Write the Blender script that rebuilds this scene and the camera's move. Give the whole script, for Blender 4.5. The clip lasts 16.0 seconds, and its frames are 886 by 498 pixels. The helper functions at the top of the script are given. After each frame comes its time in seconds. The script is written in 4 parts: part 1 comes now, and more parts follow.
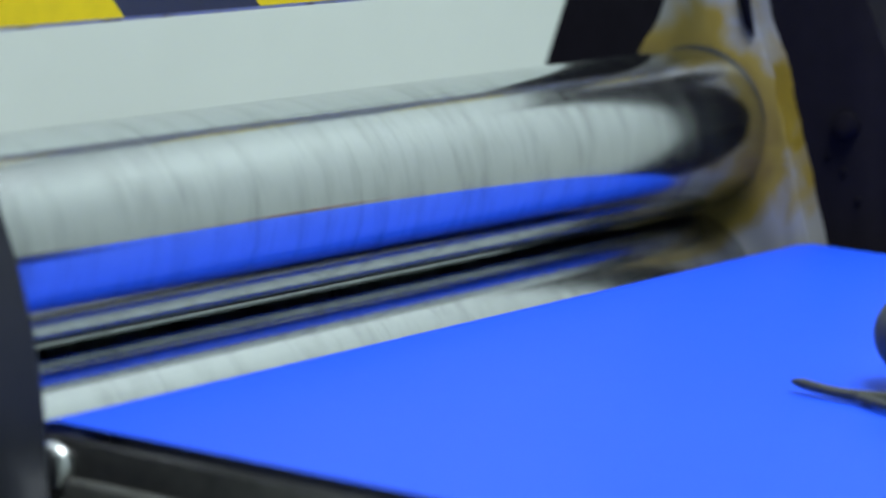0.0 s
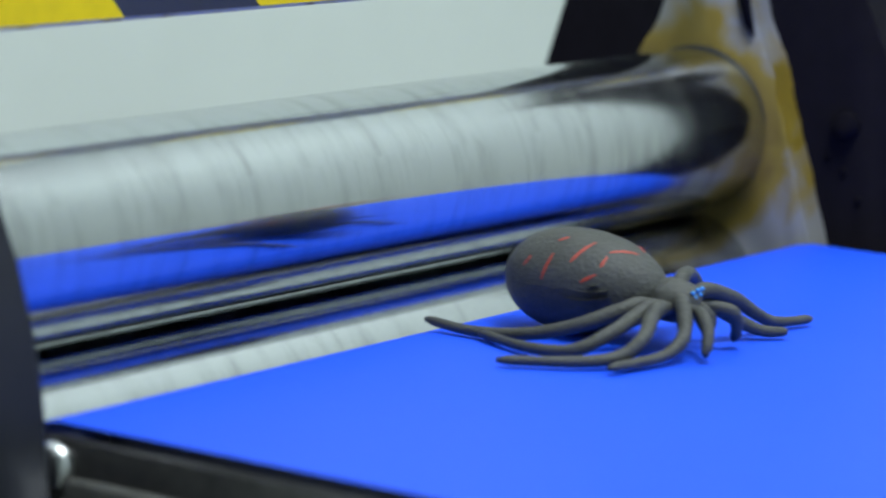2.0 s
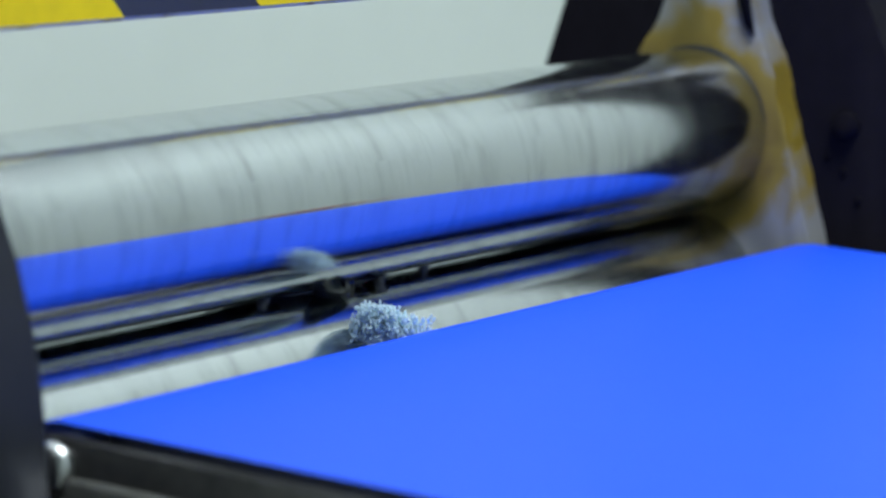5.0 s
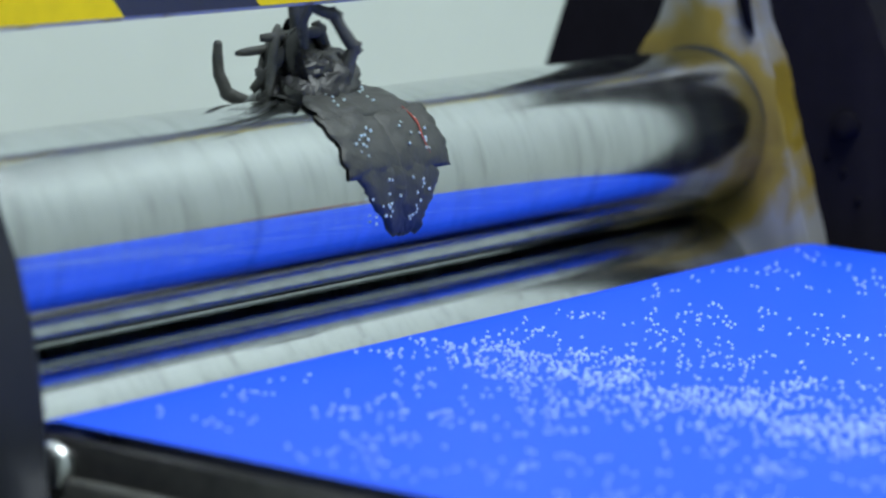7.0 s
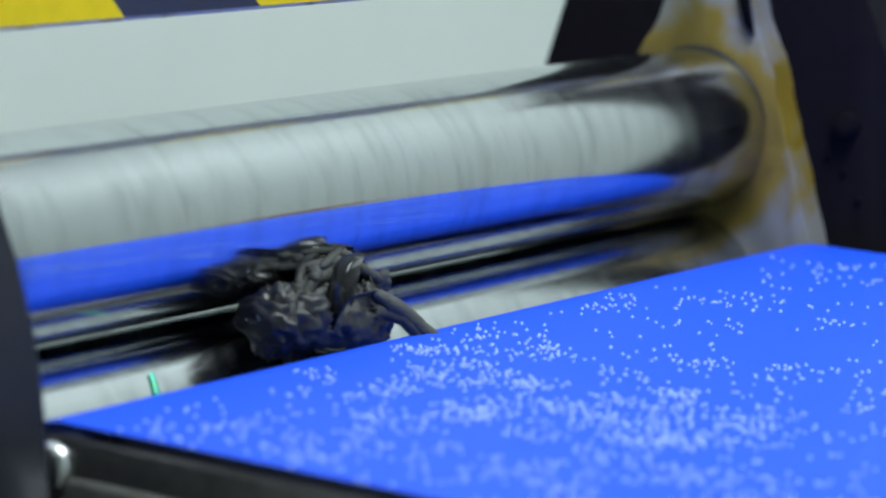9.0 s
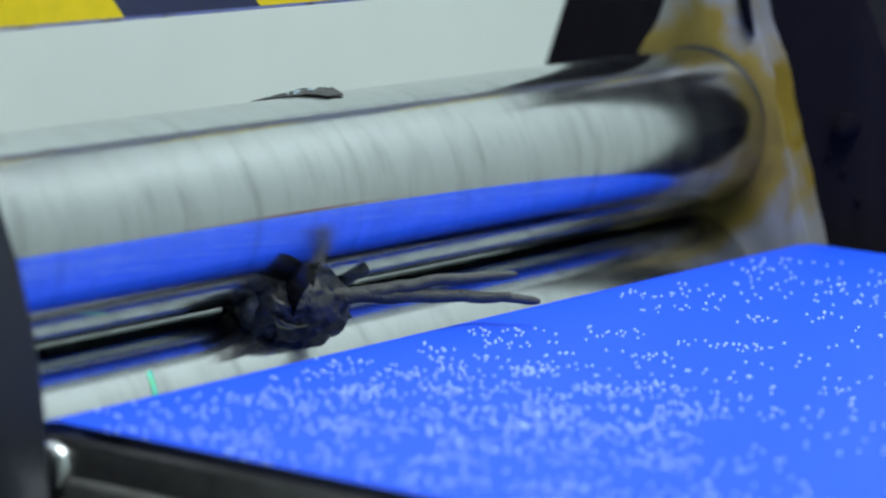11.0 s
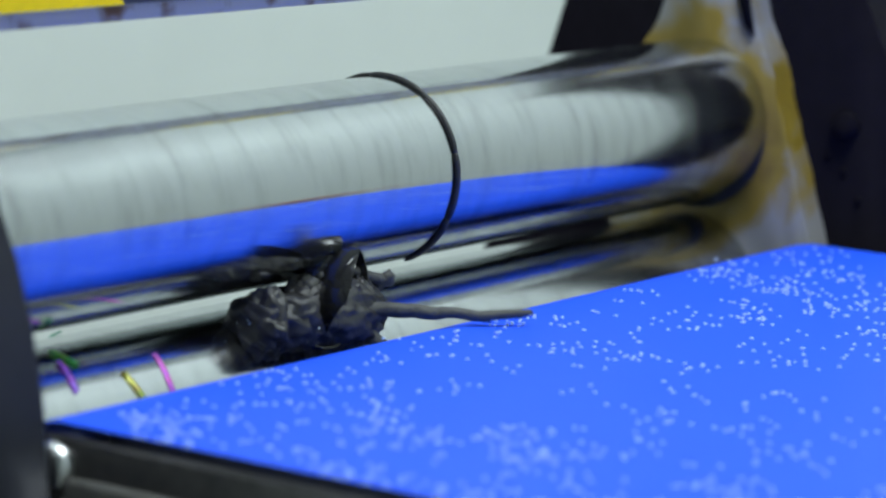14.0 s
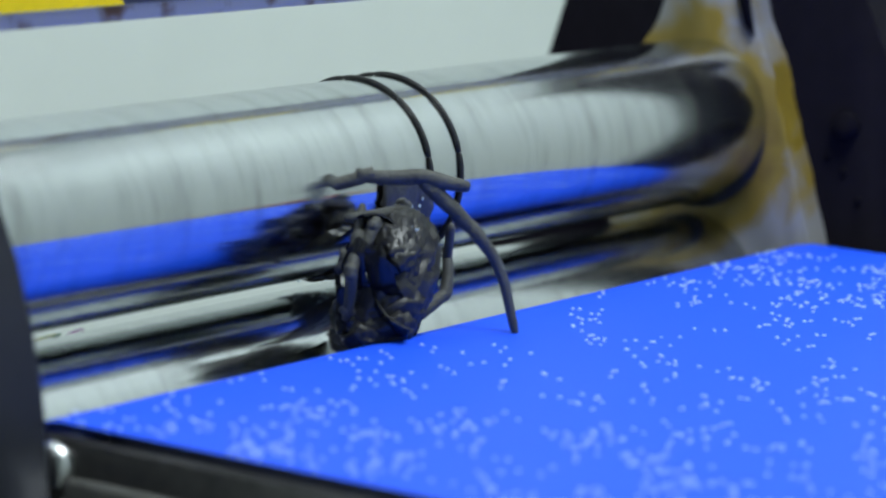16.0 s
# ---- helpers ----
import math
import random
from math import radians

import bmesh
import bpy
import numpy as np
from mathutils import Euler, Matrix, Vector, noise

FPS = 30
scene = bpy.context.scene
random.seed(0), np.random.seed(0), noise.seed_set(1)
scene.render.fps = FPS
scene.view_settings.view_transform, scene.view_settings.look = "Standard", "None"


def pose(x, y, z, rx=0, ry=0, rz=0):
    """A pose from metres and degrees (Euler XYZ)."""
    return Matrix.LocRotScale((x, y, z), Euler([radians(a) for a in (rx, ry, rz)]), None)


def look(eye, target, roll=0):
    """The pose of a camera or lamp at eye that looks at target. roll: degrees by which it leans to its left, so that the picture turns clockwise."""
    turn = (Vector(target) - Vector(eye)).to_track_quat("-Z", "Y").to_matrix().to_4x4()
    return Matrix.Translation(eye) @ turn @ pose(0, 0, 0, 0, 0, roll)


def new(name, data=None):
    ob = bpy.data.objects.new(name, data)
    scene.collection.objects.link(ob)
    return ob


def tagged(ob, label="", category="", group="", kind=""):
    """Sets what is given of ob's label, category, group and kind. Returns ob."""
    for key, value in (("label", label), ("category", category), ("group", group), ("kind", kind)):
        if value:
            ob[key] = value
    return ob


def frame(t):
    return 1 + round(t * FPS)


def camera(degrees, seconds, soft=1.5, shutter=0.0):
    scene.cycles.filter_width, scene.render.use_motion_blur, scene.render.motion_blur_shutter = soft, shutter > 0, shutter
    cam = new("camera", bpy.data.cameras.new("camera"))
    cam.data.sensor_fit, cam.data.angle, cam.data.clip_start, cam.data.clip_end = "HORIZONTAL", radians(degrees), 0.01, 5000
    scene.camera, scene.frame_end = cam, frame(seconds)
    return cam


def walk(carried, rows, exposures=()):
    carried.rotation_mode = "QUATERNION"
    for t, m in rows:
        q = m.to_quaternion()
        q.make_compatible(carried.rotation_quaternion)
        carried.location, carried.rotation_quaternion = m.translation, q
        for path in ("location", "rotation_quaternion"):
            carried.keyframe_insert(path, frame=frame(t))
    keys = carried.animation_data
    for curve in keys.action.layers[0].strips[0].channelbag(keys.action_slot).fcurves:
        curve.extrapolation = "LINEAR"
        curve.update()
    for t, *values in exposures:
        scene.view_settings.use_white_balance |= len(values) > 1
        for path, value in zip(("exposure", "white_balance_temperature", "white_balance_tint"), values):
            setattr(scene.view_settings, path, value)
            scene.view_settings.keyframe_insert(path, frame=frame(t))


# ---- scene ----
cam = camera(15.28, 16.0, soft=2.2, shutter=0.5)
EYE, AIM = (-1.7318, -1.1952, 0.3725), (-0.0028, -0.0538, 0.0293)
cam.data.dof.use_dof = True
cam.data.dof.focus_distance = 2.06
cam.data.dof.aperture_fstop = 5.0
walk(cam, [(0.0, look(EYE, AIM, 2.62)), (16.0, look(EYE, AIM, 2.62))],
     exposures=[(0.0, 0.0, 6500, 10), (16.0, 0.0, 6500, 10)])

# ---------------------------------------------------------------- light
world = bpy.data.worlds.new("room_world")
scene.world = world
world.use_nodes = True
world.node_tree.nodes["Background"].inputs[0].default_value = (0.8, 0.9, 1.0, 1)
world.node_tree.nodes["Background"].inputs[1].default_value = 0.05
CEILING = 2.9
# Unseen panels, added to brighten the belt, the north wall and the east wall.
LAMPS = [(-0.35, -1.15, CEILING - 0.08, 1.0, 1.2, 82), (1.0, 0.48, CEILING - 0.08, 2.6, 0.6, 15), (1.7, -1.1, CEILING - 0.08, 0.6, 1.8, 31)]
for lx, ly, lz, sx, sy, watts in LAMPS:
    lamp = bpy.data.lights.new("added_panel_light", "AREA")
    lamp.shape, lamp.size, lamp.size_y, lamp.energy, lamp.color = "RECTANGLE", sx, sy, watts, (0.875, 0.985, 1.0)
    new("added_panel_light", lamp).matrix_world = pose(lx, ly, lz)

# ---------------------------------------------------------------- dimensions
R = 0.06                      # roll radius
Z_UP, Z_LOW = 0.067, -0.0555  # roll axes; the belt's top is z = 0
LIFT = 0.0073                 # how far the upper roll is raised late in the clip
X_L, X_R = -0.52, 0.414       # ends of the rolls
BELT_L, BELT_R, BELT_Y, BELT_Z = -0.441, 0.400, -0.103, -0.005


# ---------------------------------------------------------------- materials
def material(name, color, rough=0.5, metal=0.0, var=0.15, scale=12.0, bump=0.0, bump_scale=200.0, coat=0.0, stretch=None, rough_var=0.0):
    m = bpy.data.materials.new(name)
    m.use_nodes = True
    nt = m.node_tree
    b = nt.nodes["Principled BSDF"]
    b.inputs["Metallic"].default_value = metal
    b.inputs["Coat Weight"].default_value = coat
    co = nt.nodes.new("ShaderNodeTexCoord")
    mp = nt.nodes.new("ShaderNodeMapping")
    mp.inputs["Scale"].default_value = stretch or (1, 1, 1)
    nt.links.new(co.outputs["Object"], mp.inputs["Vector"])
    def tex(s, detail=4.0):
        n = nt.nodes.new("ShaderNodeTexNoise")
        n.inputs["Scale"].default_value = s
        n.inputs["Detail"].default_value = detail
        nt.links.new(mp.outputs[0], n.inputs["Vector"])
        return n
    n1, n2 = tex(scale), tex(scale * 7, 6.0)
    mix = nt.nodes.new("ShaderNodeMath")
    mix.operation = "ADD"
    nt.links.new(n1.outputs["Fac"], mix.inputs[0])
    nt.links.new(n2.outputs["Fac"], mix.inputs[1])
    ramp = nt.nodes.new("ShaderNodeMapRange")
    ramp.inputs["From Min"].default_value, ramp.inputs["From Max"].default_value = 0.6, 1.4
    ramp.inputs["To Min"].default_value, ramp.inputs["To Max"].default_value = 1 - var, 1 + var
    nt.links.new(mix.outputs[0], ramp.inputs["Value"])
    col = nt.nodes.new("ShaderNodeVectorMath")
    col.operation = "SCALE"
    col.inputs[0].default_value = color
    nt.links.new(ramp.outputs[0], col.inputs["Scale"])
    nt.links.new(col.outputs[0], b.inputs["Base Color"])
    rr = nt.nodes.new("ShaderNodeMapRange")
    rr.inputs["From Min"].default_value, rr.inputs["From Max"].default_value = 0.3, 0.7
    rr.inputs["To Min"].default_value, rr.inputs["To Max"].default_value = max(rough - rough_var, 0.02), rough + rough_var
    nt.links.new(n1.outputs["Fac"], rr.inputs["Value"])
    nt.links.new(rr.outputs[0], b.inputs["Roughness"])
    if bump:
        n3 = tex(bump_scale, 3.0)
        bp = nt.nodes.new("ShaderNodeBump")
        bp.inputs["Strength"].default_value = bump
        bp.inputs["Distance"].default_value = 0.001
        nt.links.new(n3.outputs["Fac"], bp.inputs["Height"])
        nt.links.new(bp.outputs[0], b.inputs["Normal"])
    return m


WALL = material("painted_wall", (0.66, 0.70, 0.68), 0.85, var=0.03, scale=1.5, bump=0.1)
CEIL = material("ceiling_paint", (0.78, 0.80, 0.80), 0.9, var=0.03, scale=2)
FLOOR = material("floor_epoxy", (0.50, 0.51, 0.50), 0.4, var=0.12, scale=3)
BELT = material("blue_belt", (0.014, 0.098, 0.96), 0.5, var=0.03, scale=6, bump=0.06, bump_scale=600)
BELT.node_tree.nodes["Principled BSDF"].inputs["Specular IOR Level"].default_value = 0.22
BELT_EDGE = material("belt_underside", (0.012, 0.014, 0.03), 0.6, var=0.2)
FRAME = material("dark_frame_paint", (0.0078, 0.0066, 0.0115), 0.65, var=0.25, scale=9, bump=0.25, bump_scale=300)
POST = material("dark_grey_paint", (0.011, 0.012, 0.020), 0.55, var=0.2, scale=8, bump=0.2)
HOUSING = material("dark_housing_steel", (0.085, 0.082, 0.085), 0.32, 0.4, var=0.4, scale=14, bump=0.2)
CHANNEL = material("worn_grey_steel", (0.13, 0.128, 0.12), 0.4, 0.2, var=0.5, scale=18, bump=0.3)
STEEL = material("bright_steel", (0.6, 0.62, 0.63), 0.28, 1.0, var=0.15, scale=30)
BOLT = material("blackened_bolt", (0.02, 0.02, 0.022), 0.6, 0.2, var=0.3, scale=60)
YELLOW = material("hazard_yellow_tape", (0.86, 0.62, 0.004), 0.55, var=0.1, scale=12)
BLACK_TAPE = material("hazard_black_tape", (0.016, 0.017, 0.04), 0.4, var=0.15, scale=12)
BAR_EDGE = material("galvanised_edge", (0.42, 0.41, 0.46), 0.5, 0.3, var=0.12, scale=30)
YELLOW.node_tree.nodes["Principled BSDF"].inputs["Specular IOR Level"].default_value = 0.2
POST.node_tree.nodes["Principled BSDF"].inputs["Specular IOR Level"].default_value = 0.25
FRAME.node_tree.nodes["Principled BSDF"].inputs["Specular IOR Level"].default_value = 0.05
RUBBER = material("soft_grey_rubber", (0.056, 0.057, 0.053), 0.62, var=0.28, scale=55, bump=0.8, bump_scale=380)
WET = material("wet_black_rubber", (0.013, 0.013, 0.014), 0.17, var=0.3, scale=60, bump=0.10, bump_scale=160, rough_var=0.05)
TORN = material("torn_grey_rubber_skin", (0.034, 0.035, 0.034), 0.5, var=0.35, scale=60, bump=0.6, bump_scale=300)
CRUMPLE = material("damp_black_rubber", (0.018, 0.018, 0.020), 0.42, var=0.4, scale=70, bump=0.7, bump_scale=220, rough_var=0.14)
RED = material("red_paint_stripe", (0.42, 0.05, 0.03), 0.5, var=0.3, scale=160)
EYE_BLUE = material("blue_paint_dot", (0.06, 0.33, 0.85), 0.35, var=0.1)
BEAD = material("clear_white_beads", (0.82, 0.94, 1.0), 0.3, var=0.04, scale=100)


def let_light_through(m, share):
    """Mixes a see-through glow of passing light into a material, as in milky gel."""
    nt = m.node_tree
    tr, mix = nt.nodes.new("ShaderNodeBsdfTranslucent"), nt.nodes.new("ShaderNodeMixShader")
    tr.inputs["Color"].default_value = (0.86, 0.96, 1.0, 1)
    mix.inputs[0].default_value = share
    nt.links.new(nt.nodes["Principled BSDF"].outputs[0], mix.inputs[1])
    nt.links.new(tr.outputs[0], mix.inputs[2])
    nt.links.new(mix.outputs[0], nt.nodes["Material Output"].inputs[0])


let_light_through(BEAD, 0.6)


def chrome(name, base_rough):
    """Polished steel with wear rings round the roll and faint patches of residue."""
    m = material(name, (0.80, 0.82, 0.82), base_rough, 1.0, var=0.05, scale=20)
    nt = m.node_tree
    b = nt.nodes["Principled BSDF"]
    co = nt.nodes.new("ShaderNodeTexCoord")
    sep = nt.nodes.new("ShaderNodeSeparateXYZ")
    nt.links.new(co.outputs["Object"], sep.inputs[0])
    rings = nt.nodes.new("ShaderNodeTexNoise")
    rings.noise_dimensions = "1D"
    rings.inputs["Scale"].default_value, rings.inputs["Detail"].default_value = 45, 6
    nt.links.new(sep.outputs["X"], rings.inputs["W"])
    turn = nt.nodes.new("ShaderNodeMath")
    turn.operation = "ARCTAN2"
    nt.links.new(sep.outputs["Y"], turn.inputs[0])
    nt.links.new(sep.outputs["Z"], turn.inputs[1])
    flat = nt.nodes.new("ShaderNodeCombineXYZ")
    nt.links.new(sep.outputs["X"], flat.inputs[0])
    nt.links.new(turn.outputs[0], flat.inputs[1])
    mp = nt.nodes.new("ShaderNodeMapping")
    mp.inputs["Scale"].default_value = (70, 1.6, 1)
    nt.links.new(flat.outputs[0], mp.inputs[0])
    patch = nt.nodes.new("ShaderNodeTexNoise")
    patch.inputs["Scale"].default_value, patch.inputs["Detail"].default_value = 1.0, 6
    nt.links.new(mp.outputs[0], patch.inputs["Vector"])
    add = nt.nodes.new("ShaderNodeMath")
    add.operation = "MULTIPLY"
    nt.links.new(rings.outputs["Fac"], add.inputs[0])
    nt.links.new(patch.outputs["Fac"], add.inputs[1])
    mr = nt.nodes.new("ShaderNodeMapRange")
    mr.inputs["From Min"].default_value, mr.inputs["From Max"].default_value = 0.16, 0.42
    mr.inputs["To Min"].default_value, mr.inputs["To Max"].default_value = base_rough * 0.88, base_rough * 1.22
    nt.links.new(add.outputs[0], mr.inputs["Value"])
    nt.links.new(mr.outputs[0], b.inputs["Roughness"])
    dirt = nt.nodes.new("ShaderNodeMapRange")
    dirt.inputs["From Min"].default_value, dirt.inputs["From Max"].default_value = 0.22, 0.46
    nt.links.new(add.outputs[0], dirt.inputs["Value"])
    mix = nt.nodes.new("ShaderNodeMix")
    mix.data_type = "RGBA"
    mix.inputs["A"].default_value = (0.57, 0.59, 0.60, 1)
    mix.inputs["B"].default_value = (0.43, 0.445, 0.445, 1)
    nt.links.new(dirt.outputs[0], mix.inputs["Factor"])
    nt.links.new(mix.outputs["Result"], b.inputs["Base Color"])
    # ground round and round, so that mirrored things smear along the roll
    grain = nt.nodes.new("ShaderNodeTangent")
    grain.direction_type, grain.axis = "RADIAL", "X"
    nt.links.new(grain.outputs[0], b.inputs["Tangent"])
    b.inputs["Anisotropic"].default_value = 0.9
    b.inputs["Anisotropic Rotation"].default_value = 0.25
    return m


CHROME = chrome("chromed_roll", 0.12)


def stained_plastic():
    """Milky nylon with yellow-brown grease stains."""
    m = material("stained_nylon", (0.55, 0.55, 0.58), 0.45, var=0.12, scale=25, bump=0.3, bump_scale=120)
    nt = m.node_tree
    b = nt.nodes["Principled BSDF"]
    co = nt.nodes.new("ShaderNodeTexCoord")
    n = nt.nodes.new("ShaderNodeTexNoise")
    n.inputs["Scale"].default_value, n.inputs["Detail"].default_value, n.inputs["Distortion"].default_value = 19, 7, 0.6
    nt.links.new(co.outputs["Object"], n.inputs["Vector"])
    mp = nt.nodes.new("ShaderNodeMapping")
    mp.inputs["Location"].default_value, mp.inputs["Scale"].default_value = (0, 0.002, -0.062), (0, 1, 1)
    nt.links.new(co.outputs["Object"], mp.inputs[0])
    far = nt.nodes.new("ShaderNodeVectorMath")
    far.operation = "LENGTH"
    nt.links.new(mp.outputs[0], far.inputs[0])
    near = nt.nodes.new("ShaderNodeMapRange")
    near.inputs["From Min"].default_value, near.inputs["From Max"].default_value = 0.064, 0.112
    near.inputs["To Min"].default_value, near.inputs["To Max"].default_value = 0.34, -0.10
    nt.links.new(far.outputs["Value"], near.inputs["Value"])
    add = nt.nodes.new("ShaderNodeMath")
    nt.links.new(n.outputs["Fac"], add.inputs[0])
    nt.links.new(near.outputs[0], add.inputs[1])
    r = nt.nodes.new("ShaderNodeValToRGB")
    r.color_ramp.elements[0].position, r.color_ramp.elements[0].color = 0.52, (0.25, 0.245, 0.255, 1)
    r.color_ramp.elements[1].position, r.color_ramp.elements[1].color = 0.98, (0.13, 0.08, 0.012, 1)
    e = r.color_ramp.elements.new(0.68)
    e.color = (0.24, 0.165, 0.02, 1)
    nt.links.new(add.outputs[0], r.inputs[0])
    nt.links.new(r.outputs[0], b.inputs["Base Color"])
    return m


NYLON = stained_plastic()


def shifting_hue(hue):
    """A smooth surface whose base colour drifts from one hue into the next along its length."""
    m = bpy.data.materials.new("shifting_hue_strip")
    m.use_nodes = True
    nt = m.node_tree
    b = nt.nodes["Principled BSDF"]
    b.inputs["Roughness"].default_value, b.inputs["Metallic"].default_value = 0.25, 0.3
    co, n = nt.nodes.new("ShaderNodeTexCoord"), nt.nodes.new("ShaderNodeTexNoise")
    n.inputs["Scale"].default_value = 140
    nt.links.new(co.outputs["Object"], n.inputs["Vector"])
    mr = nt.nodes.new("ShaderNodeMapRange")
    mr.inputs["From Min"].default_value, mr.inputs["From Max"].default_value = 0.3, 0.7
    mr.inputs["To Min"].default_value, mr.inputs["To Max"].default_value = hue - 0.07, hue + 0.07
    nt.links.new(n.outputs["Fac"], mr.inputs["Value"])
    hsv = nt.nodes.new("ShaderNodeCombineColor")
    hsv.mode = "HSV"
    hsv.inputs[1].default_value, hsv.inputs[2].default_value = 0.75, 0.9
    nt.links.new(mr.outputs[0], hsv.inputs[0])
    nt.links.new(hsv.outputs[0], b.inputs["Base Color"])
    return m


STRIP_HUES = [shifting_hue(h) for h in (0.43, 0.16, 0.84, 0.30, 0.76, 0.52)]


# ---------------------------------------------------------------- mesh helpers
def finish(name, bm, mat, smooth=True):
    bmesh.ops.recalc_face_normals(bm, faces=bm.faces[:])
    me = bpy.data.meshes.new(name)
    bm.to_mesh(me)
    bm.free()
    for mt in (mat if isinstance(mat, (list, tuple)) else [mat]):
        me.materials.append(mt)
    me.shade_smooth() if smooth else me.shade_flat()
    return me


def part(name, bm, mat, parent, label="", smooth=True):
    ob = new(name, finish(name, bm, mat, smooth))
    ob.parent = parent
    return tagged(ob, label)


def thing(name, bm, mat, label, category, group="", kind="", smooth=True):
    return tagged(new(name, finish(name, bm, mat, smooth)), label, category, group, kind)


def empty(name, label, category, group="", kind="", at=(0, 0, 0)):
    ob = tagged(new(name), label, category, group, kind)
    ob.location = at
    return ob


def box(x0, x1, y0, y1, z0, z1, bevel=0.0, seg=2):
    bm = bmesh.new()
    bmesh.ops.create_cube(bm, size=1, matrix=Matrix.Translation(((x0 + x1) / 2, (y0 + y1) / 2, (z0 + z1) / 2)) @ Matrix.Diagonal((x1 - x0, y1 - y0, z1 - z0, 1)))
    if bevel:
        bmesh.ops.bevel(bm, geom=bm.edges[:], offset=bevel, segments=seg, affect="EDGES", profile=0.5)
    return bm


def lathe_x(profile, seg=96):
    """A body of turning about the x axis from (x, radius) pairs, capped at both ends."""
    bm = bmesh.new()
    rows = []
    for x, r in profile:
        rows.append([bm.verts.new((x, r * math.cos(2 * math.pi * i / seg), r * math.sin(2 * math.pi * i / seg))) for i in range(seg)])
    for a, b in zip(rows, rows[1:]):
        for i in range(seg):
            bm.faces.new((a[i], a[(i + 1) % seg], b[(i + 1) % seg], b[i]))
    bm.faces.new(rows[0])
    bm.faces.new(rows[-1])
    return bm


def plate(outline, x0, x1, bevel=0.003):
    """A plate in the y-z plane, x0 to x1 thick, with softened rims."""
    bm = bmesh.new()
    a = [bm.verts.new((x0, y, z)) for y, z in outline]
    b = [bm.verts.new((x1, y, z)) for y, z in outline]
    f0, f1 = bm.faces.new(a), bm.faces.new(b[::-1])
    n = len(a)
    for i in range(n):
        bm.faces.new((a[i], b[i], b[(i + 1) % n], a[(i + 1) % n]))
    if bevel:
        bmesh.ops.bevel(bm, geom=list(f0.edges) + list(f1.edges), offset=bevel, segments=3, affect="EDGES", profile=0.5)
    return bm


def smooth_line(points, n):
    """n points along a Catmull-Rom line through the given ones."""
    p = [Vector(q) for q in points]
    p = [2 * p[0] - p[1]] + p + [2 * p[-1] - p[-2]]
    out = []
    for k in range(n):
        u = k / (n - 1) * (len(p) - 3)
        i = min(int(u), len(p) - 4)
        t = u - i
        a, b, c, d = p[i:i + 4]
        out.append(0.5 * (2 * b + (c - a) * t + (2 * a - 5 * b + 4 * c - d) * t * t + (3 * b - a - 3 * c + d) * t ** 3))
    return out


def tube(points, radii, n=22, seg=10, wobble=0.0, ends=(0.45, 0.85, 1.0)):
    """A round tapering limb along a smooth line, with rounded ends."""
    line = smooth_line(points, n)
    bm = bmesh.new()
    rows = []
    up = Vector((0.13, 0.21, 0.97))
    for k, c in enumerate(line):
        d = (line[min(k + 1, n - 1)] - line[max(k - 1, 0)]).normalized()
        u = d.cross(up).normalized()
        v = d.cross(u)
        f = k / (n - 1) * (len(radii) - 1)
        i = min(int(f), len(radii) - 2)
        r = radii[i] + (radii[i + 1] - radii[i]) * (f - i)
        r *= 1 + wobble * noise.noise(c * 130)
        end = min(k, n - 1 - k)
        r *= ends[min(end, 2)]
        rows.append([bm.verts.new(c + r * (u * math.cos(2 * math.pi * j / seg) + v * math.sin(2 * math.pi * j / seg))) for j in range(seg)])
    for a, b in zip(rows, rows[1:]):
        for j in range(seg):
            bm.faces.new((a[j], a[(j + 1) % seg], b[(j + 1) % seg], b[j]))
    bm.faces.new(rows[0])
    bm.faces.new(rows[-1])
    return bm


# ---------------------------------------------------------------- room
def build_room():
    x0, x1, y0, y1, z0, z1 = -5.0, 2.6, -3.2, 0.95, -0.95, CEILING
    thing("floor", box(x0 - 0.1, x1 + 0.1, y0 - 0.1, y1 + 0.1, z0 - 0.1, z0), FLOOR, "grey epoxy workshop floor", "floor", kind="structure", smooth=False)
    thing("ceiling", box(x0 - 0.1, x1 + 0.1, y0 - 0.1, y1 + 0.1, z1, z1 + 0.1), CEIL, "plain white ceiling", "ceiling", kind="structure", smooth=False)
    thing("wall_north", box(x0 - 0.1, x1 + 0.1, y1, y1 + 0.1, z0, z1), WALL, "plain pale grey-green painted wall", "wall", kind="structure", smooth=False)
    thing("wall_south", box(x0 - 0.1, x1 + 0.1, y0 - 0.1, y0, z0, z1), WALL, "plain pale grey-green painted wall", "wall", kind="structure", smooth=False)
    thing("wall_east", box(x1, x1 + 0.1, y0, y1, z0, z1), WALL, "plain pale grey-green painted wall", "wall", kind="structure", smooth=False)
    thing("wall_west", box(x0 - 0.1, x0, y0, y1, z0, z1), WALL, "plain pale grey-green painted wall", "wall", kind="structure", smooth=False)


